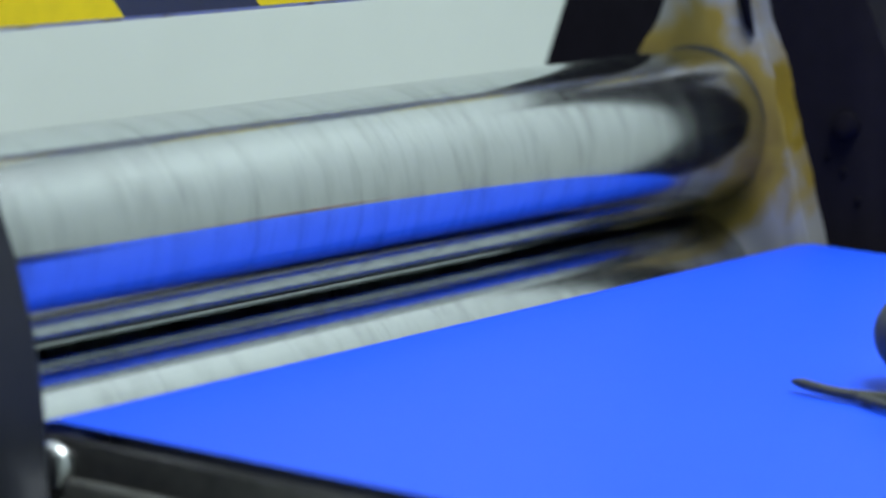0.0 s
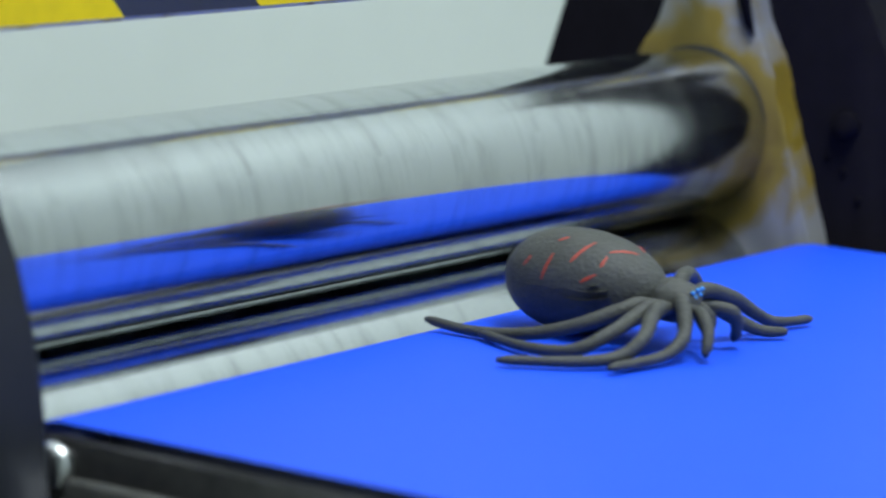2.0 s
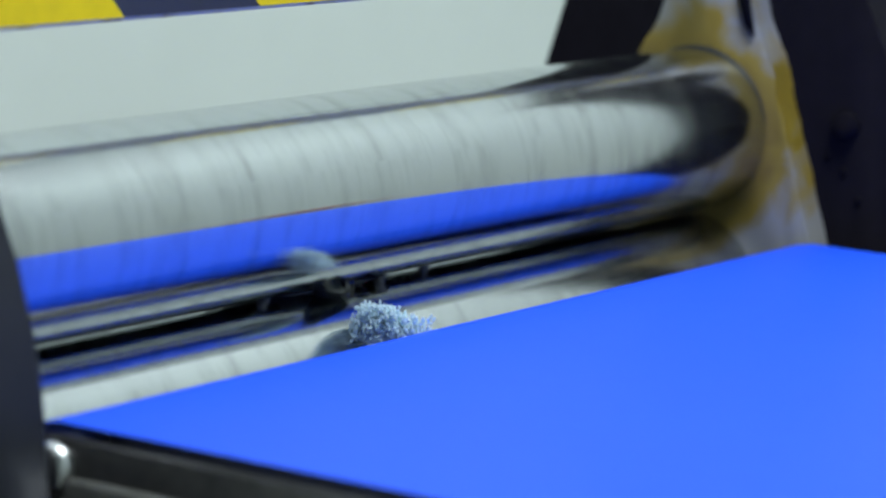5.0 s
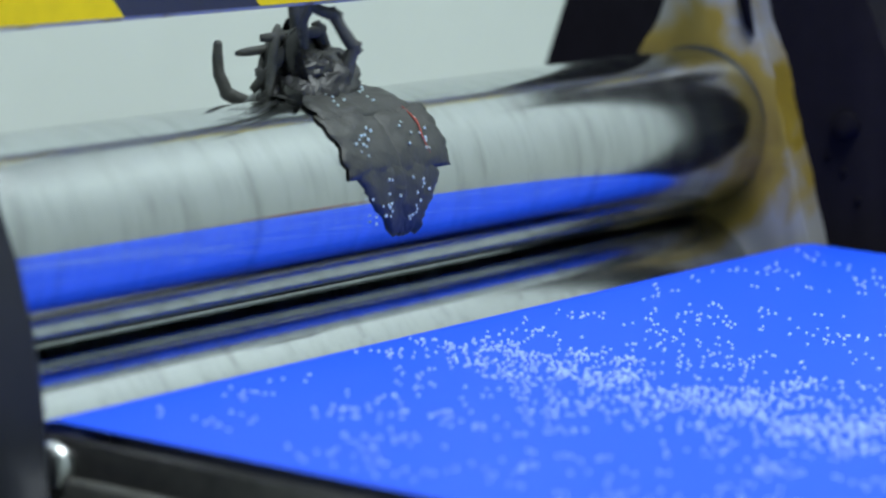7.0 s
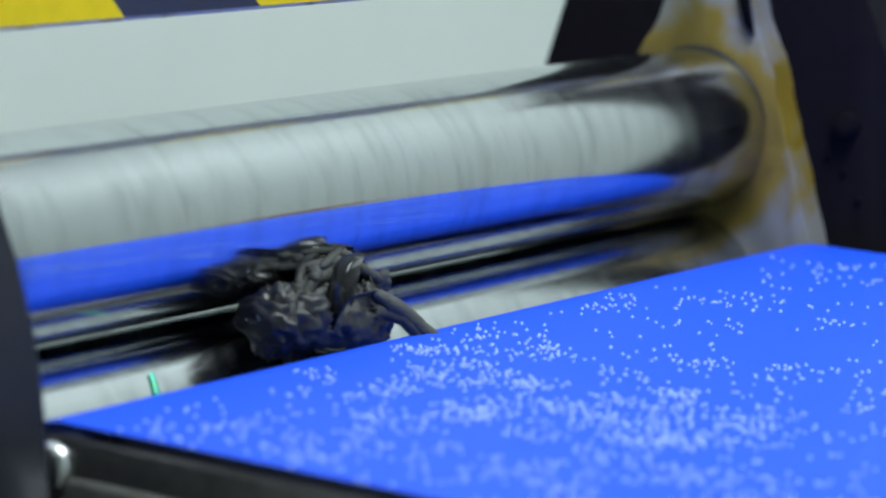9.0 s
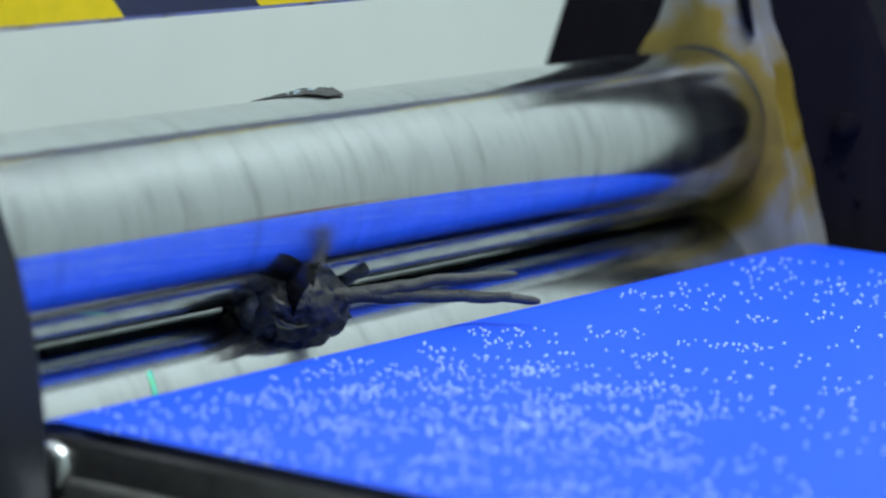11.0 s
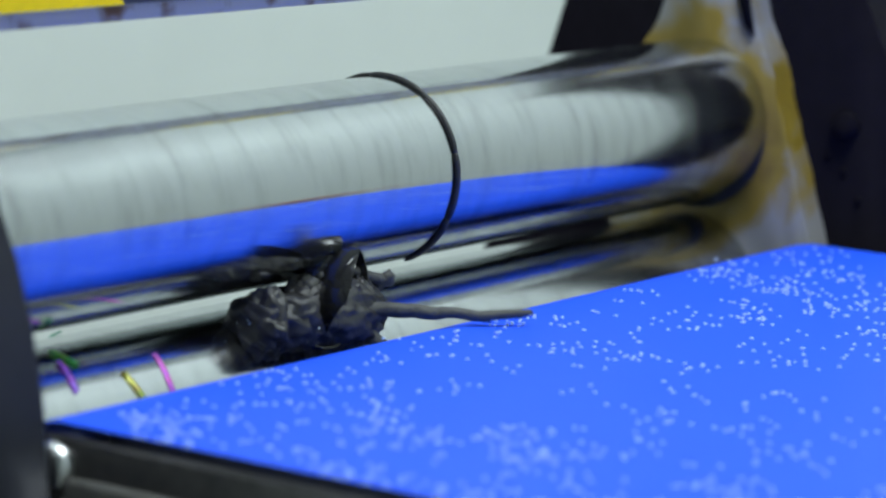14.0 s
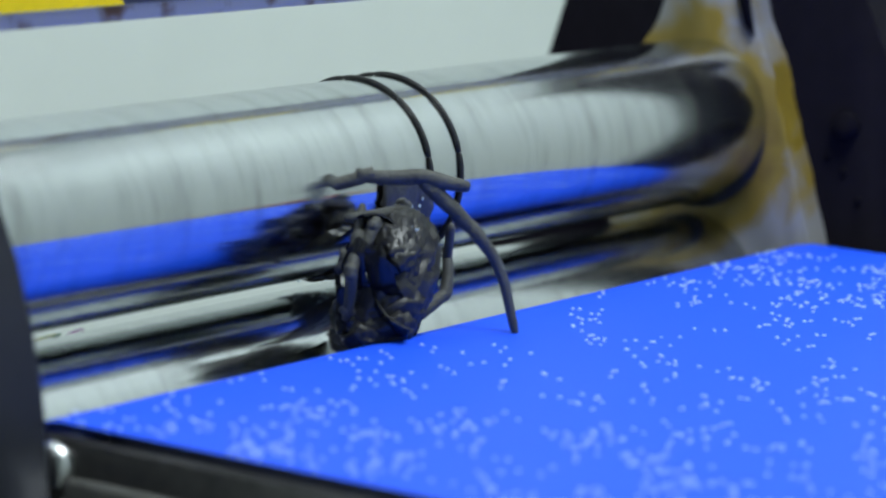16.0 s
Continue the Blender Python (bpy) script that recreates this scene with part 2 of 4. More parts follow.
# ---------------------------------------------------------------- machine
def build_rolls():
    made = []
    for name, label in (("upper_roll", "polished chrome upper roll with faint wear rings"), ("lower_roll", "polished chrome lower roll beneath the upper one")):
        ob = empty(name, label, "roller")
        part("barrel", lathe_x([(X_L, 0.02), (X_L, R - 0.002), (X_L + 0.002, R), (X_L + 0.003, R), (X_L + 0.006, R), (X_R - 0.006, R), (X_R - 0.003, R), (X_R - 0.002, R), (X_R, R - 0.002), (X_R, 0.02)], 160), CHROME, ob).data.shade_smooth()
        for a, b in ((X_L - 0.06, X_L + 0.001), (X_R - 0.001, X_R + 0.06)):
            part("journal", lathe_x([(a, 0.025), (b, 0.025)], 48), STEEL, ob)
        made.append(ob)
    up, low = made
    up.location, low.location = (0, 0, Z_UP), (0, 0, Z_LOW)
    return up, low


def build_conveyor():
    con = empty("conveyor", "feed conveyor with a bright blue belt before the rolls", "conveyor", at=(0, 0, BELT_Z))
    rn, y1 = 0.032, -1.6
    yc = BELT_Y - 0.006
    prof = [(y1, 0.0)]
    for k in range(9):
        a = math.radians(90 - 180 * k / 8)
        prof.append((yc + rn * math.cos(a), -rn + rn * math.sin(a)))
    prof.append((y1, -2 * rn))
    th = 0.0022
    inner = [(y1, -th)]
    for k in range(9):
        a = math.radians(90 - 180 * k / 8)
        inner.append((yc + (rn - th) * math.cos(a), -rn + (rn - th) * math.sin(a)))
    inner.append((y1, -2 * rn + th))
    loop = prof + inner[::-1]
    bm = bmesh.new()
    ends = [[bm.verts.new((x, y, z)) for y, z in loop] for x in (BELT_L, BELT_R)]
    n = len(loop)
    for i in range(n):
        bm.faces.new((ends[0][i], ends[0][(i + 1) % n], ends[1][(i + 1) % n], ends[1][i]))
    h = len(prof)
    for e in ends:
        for i in range(h - 1):
            bm.faces.new((e[i], e[i + 1], e[n - 2 - i], e[n - 1 - i])).material_index = 1
    part("belt", bm, [BELT, BELT_EDGE], con, "smooth saturated blue conveyor belt", smooth=False)
    part("belt_bed", box(BELT_L + 0.004, BELT_R - 0.004, y1, yc - 0.03, -0.034, -0.004), BELT_EDGE, con, "black slider bed")
    part("nose_bar", lathe_x([(BELT_L + 0.002, rn - 0.0026), (BELT_R - 0.002, rn - 0.0026)], 24), STEEL, con, "steel nose bar").location = (0, yc, -rn)
    part("side_rail", box(BELT_L - 0.003, BELT_L + 0.006, y1, yc + 0.008, -0.10, -0.0065, 0.003), HOUSING, con, "dark worn side rail")
    part("side_rail", box(BELT_R - 0.006, BELT_R + 0.003, y1, yc + 0.008, -0.10, -0.0065, 0.003), HOUSING, con, "dark worn side rail")
    part("side_channel", box(BELT_L - 0.011, BELT_L - 0.0025, y1, yc - 0.012, -0.10, -0.026, 0.003), CHANNEL, con, "worn grey steel side channel")
    part("bearing_cap", lathe_x([(BELT_L - 0.012, 0.004), (BELT_L - 0.010, 0.010), (BELT_L - 0.006, 0.0135), (BELT_L - 0.002, 0.0135)], 32), STEEL, con, "bright steel bearing cap").location = (0, yc + 0.000, -0.023)
    for y in (-0.5, -1.5):
        for x in (BELT_L + 0.03, BELT_R - 0.03):
            part("leg", box(x - 0.02, x + 0.02, y - 0.02, y + 0.02, -0.945, -0.10, 0.002), HOUSING, con)
    part("cross_tray", box(BELT_L + 0.012, BELT_R - 0.012, y1, yc - 0.04, -0.098, -0.094), HOUSING, con)
    return con


def build_frames():
    right = empty("right_frame", "dark painted side frame with a stained nylon end guard", "machine frame")
    out = [(0.30, -0.95), (0.20, -0.05), (0.151, 0.099), (0.136, 0.150), (0.11, 0.24), (0.09, 0.32), (-0.085, 0.32),
           (-0.095, 0.25), (-0.121, 0.172), (-0.139, 0.133), (-0.19, -0.04), (-0.24, -0.95)]
    part("side_plate", plate(out, 0.440, 0.475, 0.003), FRAME, right)
    guard = [(0.075, -0.12), (0.068, 0.02), (0.062, 0.085), (0.054, 0.117), (0.048, 0.128), (0.040, 0.139), (0.036, 0.147), (0.028, 0.162), (0.021, 0.19), (0.012, 0.25), (-0.030, 0.25), (-0.036, 0.19), (-0.041, 0.165), (-0.044, 0.153),
             (-0.050, 0.137), (-0.059, 0.127), (-0.0605, 0.114), (-0.0665, 0.096), (-0.0745, 0.079), (-0.0775, 0.064), (-0.0855, 0.043), (-0.0905, 0.023), (-0.098, 0.002), (-0.103, -0.014), (-0.112, -0.06), (-0.105, -0.12)]
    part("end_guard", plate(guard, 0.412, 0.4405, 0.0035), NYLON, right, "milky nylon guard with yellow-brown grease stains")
    # Dark plate in place of the shadow in the gap round the roll's end.
    shade_ring = [(0.0600 * math.cos(math.radians(a)), (0.0602 if a <= 180 else 0.0590) * math.sin(math.radians(a)) + (Z_UP + 0.0022 if a <= 180 else Z_UP)) for a in range(0, 360, 10)]
    part("roll_gap_shade", plate(shade_ring, 0.4105, 0.4135, 0.0), BOLT, right, "dark plate standing in for the shadow around the roll's end")
    # The guard is uncut; a dark plate on its face gives the slot's shade.
    slot = [(-0.0325, 0.25), (-0.0315, 0.165), (-0.037, 0.148), (-0.0455, 0.140), (-0.0445, 0.149), (-0.0405, 0.166), (-0.039, 0.25)]
    part("slot_shade", plate(slot, 0.4095, 0.413, 0.0), FRAME, right, "dark plate standing in for the shade inside the guard's slot")
    ring = lathe_x([(0.433, 0.0), (0.433, 0.0085), (0.435, 0.0105), (0.441, 0.0105)], 32)
    part("bolt", ring, FRAME, right, "dark recessed bolt head").location = (0, -0.112, 0.079)
    for y, z in ((-0.112, 0.045), (-0.125, 0.025), (-0.098, 0.055)):
        part("screw", lathe_x([(0.438, 0.0), (0.438, 0.0022), (0.441, 0.0026)], 12), FRAME, right).location = (0, y, z)
    left = empty("left_frame", "dark painted side frame at the near end of the rolls", "machine frame")
    out = [(0.25, -0.95), (0.16, 0.10), (0.11, 0.32), (-0.075, 0.32), (-0.085, 0.20), (-0.092, 0.15), (-0.105, 0.111), (-0.117, 0.087), (-0.129, 0.051), (-0.136, 0.02), (-0.139, 0.0), (-0.142, -0.035), (-0.15, -0.12), (-0.2, -0.95)]
    part("side_plate", plate(out, -0.525, -0.486, 0.004), POST, left)
    part("foot", box(-0.56, -0.45, -0.22, 0.27, -0.95, -0.93, 0.004), POST, left)
    part("foot", box(0.41, 0.51, -0.26, 0.32, -0.95, -0.93, 0.004), POST, right)
    tray = empty("drip_tray", "dark steel tray below the rolls", "tray")
    part("pan", box(-0.484, 0.43, -0.11, 0.2, -0.30, -0.28), HOUSING, tray)
    for x in (-0.482, 0.4105):
        part("bracket", box(x, x + 0.012, -0.02, 0.02, -0.28, -0.16), HOUSING, tray)
    return right, left


def build_bars():
    """The hazard-striped guard bar that rises with the upper roll, and the fixed rail behind it."""
    bar = empty("hazard_bar", "guard bar with yellow and black hazard tape", "guard bar")
    y, z0 = -0.012, 0.1875
    part("bar_core", box(-0.486, 0.44, y + 0.0006, y + 0.006, z0, z0 + 0.0205, 0.001), BAR_EDGE, bar, "pale metal bar under the tape")
    edges = [-0.49 + 0.1275 * k for k in range(-1, 9)]
    for k in range(len(edges) - 1):
        bm = bmesh.new()
        a, b, lean = edges[k] + 0.085, edges[k + 1] + 0.085, -0.016
        a0, b0 = max(a, -0.486), min(b, 0.44)
        if b0 - a0 < 0.01:
            continue
        v = []
        for yy in (y, y + 0.0004):
            v.append([bm.verts.new(q) for q in ((a0, yy, z0 + 0.0005), (b0, yy, z0 + 0.0005), (min(b0 + lean * 1.3, 0.44), yy, z0 + 0.0205), (max(a0 + lean * 1.3, -0.486), yy, z0 + 0.0205))])
        bm.faces.new(v[0])
        bm.faces.new(v[1][::-1])
        for i in range(4):
            bm.faces.new((v[0][i], v[1][i], v[1][(i + 1) % 4], v[0][(i + 1) % 4]))
        yel = k % 2 == 1
        part("yellow_stripe" if yel else "black_stripe", bm, YELLOW if yel else BLACK_TAPE, bar, smooth=False)
    rail = empty("fixed_rail", "grey steel rail with rust specks", "rail")
    part("rail_body", box(-0.486, 0.44, -0.003, 0.003, 0.1845, 0.1965, 0.0008), rusty(), rail)
    for x in (-0.486, 0.430):
        part("end_clamp", box(x, x + 0.010, -0.006, 0.012, 0.186, 0.200, 0.001), BOLT, rail)
    return bar


def rusty():
    m = material("rusty_grey_rail", (0.36, 0.35, 0.40), 0.5, 0.2, var=0.15, scale=20)
    nt = m.node_tree
    b = nt.nodes["Principled BSDF"]
    co = nt.nodes.new("ShaderNodeTexCoord")
    n = nt.nodes.new("ShaderNodeTexNoise")
    n.inputs["Scale"].default_value, n.inputs["Detail"].default_value = 38, 8
    nt.links.new(co.outputs["Object"], n.inputs["Vector"])
    r = nt.nodes.new("ShaderNodeValToRGB")
    r.color_ramp.elements[0].position, r.color_ramp.elements[0].color = 0.54, (0.46, 0.44, 0.44, 1)
    r.color_ramp.elements[1].position, r.color_ramp.elements[1].color = 0.68, (0.16, 0.075, 0.02, 1)
    nt.links.new(n.outputs["Fac"], r.inputs[0])
    nt.links.new(r.outputs[0], b.inputs["Base Color"])
    return m


def build_added_lights():
    # Housings made up to go with the added lamps, out of view.
    for lx, ly, lz, sx, sy, watts in LAMPS:
        fix = empty("added_ceiling_light", "flat white housing of an added, unseen ceiling light", "ceiling light", "ceiling light panels")
        part("light_frame", box(lx - sx / 2 - 0.03, lx + sx / 2 + 0.03, ly - sy / 2 - 0.03, ly + sy / 2 + 0.03, CEILING - 0.06, CEILING, 0.004), WALL, fix)


def build_stop_box():
    """A small orange-brown box beside the belt, known from its reflection in the upper roll."""
    ob = empty("orange_box", "small orange-red box on a dark bracket beside the conveyor", "box")
    part("box_body", box(0.425, 0.455, -0.54, -0.475, -0.006, 0.022, 0.004, 3), RED, ob, "orange-red body")
    part("bracket", box(0.400, 0.455, -0.52, -0.495, -0.060, -0.006, 0.001), HOUSING, ob)


build_room()
UP, LOW = build_rolls()
build_conveyor()
build_frames()
BAR = build_bars()
build_added_lights()
build_stop_box()


# ---------------------------------------------------------------- rubber toy spider
A_X, A_Y, A_Z = 0.0352, 0.0545, 0.0325   # half sizes of the abdomen
CENTRE = Vector((0, 0, 0.0325))


def abdomen_point(v, phi, grow=1.0):
    """v: -1 at the head end to 1 at the tail end; phi: degrees round the long axis, 0 on top."""
    r = math.sqrt(max(0.0, 1 - v * v)) * (1 + 0.10 * v - 0.04 * math.cos(math.radians(phi) * 2) * (1 - v * v) * 0.3)
    a = math.radians(phi)
    return Vector((A_X * r * math.sin(a), A_Y * v, A_Z * r * math.cos(a))) * grow


def shell_gore(phi0, phi1, thick=0.0014, shape=abdomen_point, nv=20, nu=5, lat0=-89.0, lat1=89.0):
    """A segment of a hollow egg, with sharp rims."""
    bm = bmesh.new()
    def grid(grow):
        g = []
        for j in range(nv + 1):
            v = math.sin(math.radians(lat0 + (lat1 - lat0) * j / nv))
            g.append([bm.verts.new(shape(v, phi0 + (phi1 - phi0) * i / nu, grow)) for i in range(nu + 1)])
        return g
    small = 1.0 - thick / 0.034
    for g in (grid(1.0), grid(small)):
        for j in range(nv):
            for i in range(nu):
                bm.faces.new((g[j][i], g[j][i + 1], g[j + 1][i + 1], g[j + 1][i]))
    def at(j, i, grow):
        return bm.verts.new(shape(math.sin(math.radians(lat0 + (lat1 - lat0) * j / nv)), phi0 + (phi1 - phi0) * i / nu, grow))
    for j in range(nv):
        for i in (0, nu):
            bm.faces.new((at(j, i, 0.999), at(j, i, small), at(j + 1, i, small), at(j + 1, i, 0.999)))
    for j in (0, nv):
        for i in range(nu):
            bm.faces.new((at(j, i, 0.999), at(j, i, small), at(j, i + 1, small), at(j, i + 1, 0.999)))
    return bm


def stripe_on_abdomen(v0, p0, v1, p1, width=0.0021):
    """A hand-painted stroke that lies on the abdomen's skin."""
    bm = bmesh.new()
    n = 9
    rows = []
    for k in range(n):
        t = k / (n - 1)
        v, p = v0 + (v1 - v0) * t, p0 + (p1 - p0) * t
        c, d = abdomen_point(v, p), abdomen_point(v + (v1 - v0) * 0.05, p + (p1 - p0) * 0.05)
        nrm = Vector((c.x / A_X ** 2, c.y / A_Y ** 2, c.z / A_Z ** 2)).normalized()
        side = nrm.cross(d - c).normalized()
        w = width * (0.35 + 0.65 * math.sin(math.pi * (0.08 + 0.84 * t))) * (1 + 0.5 * noise.noise(c * 220))
        rows.append([bm.verts.new(c + nrm * h + side * s) for h, s in ((0.0002, -w / 2), (0.0005, 0), (0.0002, w / 2))])
    for a, b in zip(rows, rows[1:]):
        for i in range(2):
            bm.faces.new((a[i], a[i + 1], b[i + 1], b[i]))
    return bm


def ball_point(v, phi, grow=1.0):
    r, a = math.sqrt(max(0.0, 1 - v * v)), math.radians(phi)
    return Vector((0.0312 * r * math.sin(a), 0.0450 * v, 0.0292 * r * math.cos(a))) * grow


def torn_patch(seed, width, degrees, tip, lean, radius, side, row_index):
    """A piece of skin curved like the roll, its middle at the origin; its outer side (-1 or 1) is ragged, and the far end where it tapers to a tip."""
    bm = bmesh.new()
    nu, nv = 14, 20
    lay = []
    def rag(a, s):
        return noise.noise(Vector((a * 4, s, seed * 0.1))) * 0.007 + noise.noise(Vector((a * 13, s, seed * 0.3))) * 0.003
    for h in (0.0, 1.0):
        g = []
        for j in range(nv + 1):
            f = j / nv
            w = width * (1 - tip * f ** 1.3)
            row = []
            for i in range(nu + 1):
                u = i / nu
                far = u if side > 0 else 1 - u
                x = (u - 0.5) * w + lean * f ** 1.5 + rag(f * degrees / 38 - row_index + 7 * side, 1.0) * far ** 2
                a = math.radians((f - 0.5) * degrees + (noise.noise(Vector((u * 4, seed, 0.7))) * 3 * f ** 5 if tip > 0.3 else 0))
                fold = abs(noise.noise(Vector(((x + side * 0.024) * 60, (a - math.radians(38 * row_index)) * 3.5, 0.3))))
                lump = 0.0035 * fold ** 1.5 + 0.0016 * abs(noise.noise(Vector(((x + side * 0.024) * 190, (a - math.radians(38 * row_index)) * 16, 2.5))))
                rim = min(u, 1 - u, 0.12) / 0.12 * min(f, 1 - f, 0.10) / 0.10
                r = radius + 0.0003 + h * (0.0003 + (0.0007 + lump) * rim)
                row.append(bm.verts.new((x, -r * math.sin(a), r * math.cos(a) - radius)))
            g.append(row)
        lay.append(g)
    for g in lay:
        for j in range(nv):
            for i in range(nu):
                bm.faces.new((g[j][i], g[j][i + 1], g[j + 1][i + 1], g[j + 1][i]))
    a, b = lay
    for j in range(nv):
        for i in (0, nu):
            bm.faces.new((a[j][i], b[j][i], b[j + 1][i], a[j + 1][i]))
    for j in (0, nv):
        for i in range(nu):
            bm.faces.new((a[j][i], b[j][i], b[j][i + 1], a[j][i + 1]))
    return bm


def speck_cloud(seed, count, sx, sy, radius=0.0011):
    """Small beads strewn over a patch, resting on its plane."""
    rg = random.Random(seed)
    bm = bmesh.new()
    for _ in range(count):
        r = radius * rg.uniform(0.8, 1.15)
        out, way = math.sqrt(rg.random()), rg.uniform(0, 2 * math.pi)
        bx, by = 1.5 * sx * out * math.cos(way), 1.5 * sy * out * math.sin(way)
        bmesh.ops.create_icosphere(bm, subdivisions=1, radius=r, matrix=Matrix.Translation((bx, by, r)))
    return bm


PIECES = []   # (object, role, index)


LEGS = []     # for each leg: its joined pieces, and the points between them
LEG_CUTS = (0, 5, 10, 15, 20, 25, 29)


def jointed_leg(pts, root):
    """A soft leg in six pieces that overlap at its bends; the first carries the others."""
    line = smooth_line(pts, 30)
    thick = (0.0036, 0.0050, 0.0048, 0.0044, 0.0040, 0.0034, 0.0028)
    def radius(i):
        f = i / 29 * (len(thick) - 1)
        j = min(int(f), len(thick) - 2)
        return thick[j] + (thick[j + 1] - thick[j]) * (f - j)
    made = []
    for i, (a, b) in enumerate(zip(LEG_CUTS, LEG_CUTS[1:])):
        lo, hi = max(a - 1, 0), min(b + 1, 29)
        bm = tube(line[lo:hi + 1], [radius(q) for q in range(lo, hi + 1)], 11, 12, 0.08, (0.5, 0.88, 1.0) if i == 5 else (0.8, 0.97, 1.0))
        made.append(part("leg" if i == 0 else "leg_joint", bm, RUBBER, root if i == 0 else made[0]))
    return made, [line[c] for c in LEG_CUTS]


def build_spider():
    root = empty("toy_spider", "grey rubber toy spider with red stripes, filled with beads", "toy")
    def piece(name, bm, mat, role, index, label=""):
        ob = part(name, bm, mat, root, label)
        PIECES.append((ob, role, index))
        return ob
    strokes = [(-0.10, -60, -0.25, -26), (0.21, -83, 0.14, -53), (-0.45, -34, -0.68, -9), (-0.27, -80, -0.42, -68),
               (0.50, -70, 0.43, -58), (-0.44, -58, -0.46, -41), (0.17, -36, 0.08, -28),
               (-0.10, 60, -0.25, 26), (0.21, 83, 0.14, 53), (-0.45, 34, -0.68, 9), (0.50, 70, 0.43, 58)]
    for k in range(24):
        p0, q0 = -150 + 60 * (k % 6), (-89.0, -42.0, 0.0, 42.0, 89.0)[k // 6]
        q1 = (-42.0, 0.0, 42.0, 89.0)[k // 6]
        g = piece("abdomen_panel", shell_gore(p0 - 0.3, p0 + 60.3, nv=8, nu=8, lat0=max(q0 - 0.4, -89), lat1=min(q1 + 0.4, 89)), RUBBER, "gore", k)
        for v0, a0, v1, a1 in strokes:
            if p0 <= (a0 + a1) / 2 < p0 + 60 and q0 <= math.degrees(math.asin((v0 + v1) / 2)) < q1:
                part("red_stripe", stripe_on_abdomen(v0, a0, v1, a1), RED, g, "hand-painted red stripe")
    for k in range(6):
        piece("inner_membrane", shell_gore(60 * k - 16, 60 * k + 76, 0.001, ball_point, 18, 10), WET, "ball", k, "swollen glossy black membrane")
    bm = bmesh.new()
    bmesh.ops.create_uvsphere(bm, u_segments=28, v_segments=16, radius=1.0)
    for v in bm.verts:
        v.co = Vector((v.co.x * 0.0165, v.co.y * 0.0185, v.co.z * 0.0135)) * (1 + 0.06 * noise.noise(v.co * 2.2))
        v.co += Vector((0.004, -0.058, -0.004))
    head = piece("head", bm, RUBBER, "head", 0)
    for dx, dz in ((0.0, 0.0), (0.006, 0.001), (0.003, 0.004), (-0.003, 0.003), (0.008, 0.0045)):
        bm = bmesh.new()
        bmesh.ops.create_uvsphere(bm, u_segments=12, v_segments=8, radius=0.0015, matrix=Matrix.Translation((0.002 + dx, -0.0745, 0.0 + dz)))
        part("eye", bm, EYE_BLUE, head, "small blue painted eye")
    for pts in (((-0.002, -0.072, -0.006), (-0.004, -0.081, -0.010), (-0.002, -0.084, -0.020)), ((0.008, -0.072, -0.006), (0.010, -0.081, -0.010), (0.008, -0.085, -0.019))):
        part("fang", tube(pts, (0.0046, 0.0036, 0.002), 10, 8), RUBBER, head)
    legs = [
        [(-0.006, -0.058, 0.026), (-0.024, -0.050, 0.028), (-0.036, -0.044, 0.0245), (-0.052, -0.024, 0.015), (-0.061, 0.004, 0.0075), (-0.064, 0.040, 0.0045), (-0.062, 0.076, 0.0065)],
        [(-0.004, -0.060, 0.026), (-0.026, -0.060, 0.0285), (-0.038, -0.058, 0.0245), (-0.066, -0.058, 0.018), (-0.083, -0.043, 0.0075), (-0.085, -0.012, 0.005), (-0.066, 0.034, 0.0045)],
        [(-0.002, -0.062, 0.025), (-0.028, -0.067, 0.028), (-0.040, -0.069, 0.024), (-0.064, -0.078, 0.017), (-0.080, -0.072, 0.0075), (-0.101, -0.055, 0.005), (-0.128, -0.018, 0.0045)],
        [(0.000, -0.064, 0.028), (-0.010, -0.072, 0.031), (-0.024, -0.083, 0.022), (-0.036, -0.088, 0.013), (-0.056, -0.086, 0.006), (-0.102, -0.078, 0.0048)],
        [(0.008, -0.064, 0.028), (0.022, -0.070, 0.034), (0.049, -0.076, 0.026), (0.074, -0.078, 0.014), (0.097, -0.080, 0.006), (0.130, -0.088, 0.0048)],
        [(0.010, -0.062, 0.025), (0.030, -0.070, 0.024), (0.050, -0.078, 0.013), (0.064, -0.088, 0.006), (0.078, -0.098, 0.0048)],
        [(0.010, -0.056, 0.028), (0.028, -0.050, 0.038), (0.050, -0.043, 0.037), (0.074, -0.035, 0.026), (0.092, -0.022, 0.009), (0.110, 0.000, 0.0046)],
        [(0.012, -0.054, 0.026), (0.034, -0.040, 0.032), (0.052, -0.014, 0.020), (0.062, 0.018, 0.009), (0.066, 0.060, 0.0046)],
    ]
    for k, pts in enumerate(legs):
        LEGS.append(jointed_leg([Vector(p) - CENTRE for p in pts], root))
    palps = [[(0.001, -0.076, 0.026), (-0.014, -0.090, 0.024), (-0.022, -0.098, 0.016), (-0.030, -0.101, 0.0045)],
             [(0.010, -0.078, 0.027), (0.018, -0.092, 0.024), (0.024, -0.092, 0.013), (0.030, -0.087, 0.0045)]]
    for k, pts in enumerate(palps):
        piece("feeler", tube([Vector(p) - CENTRE for p in pts], (0.0042, 0.0042, 0.0038, 0.003), 16, 10, 0.08), RUBBER, "leg", 8 + k)
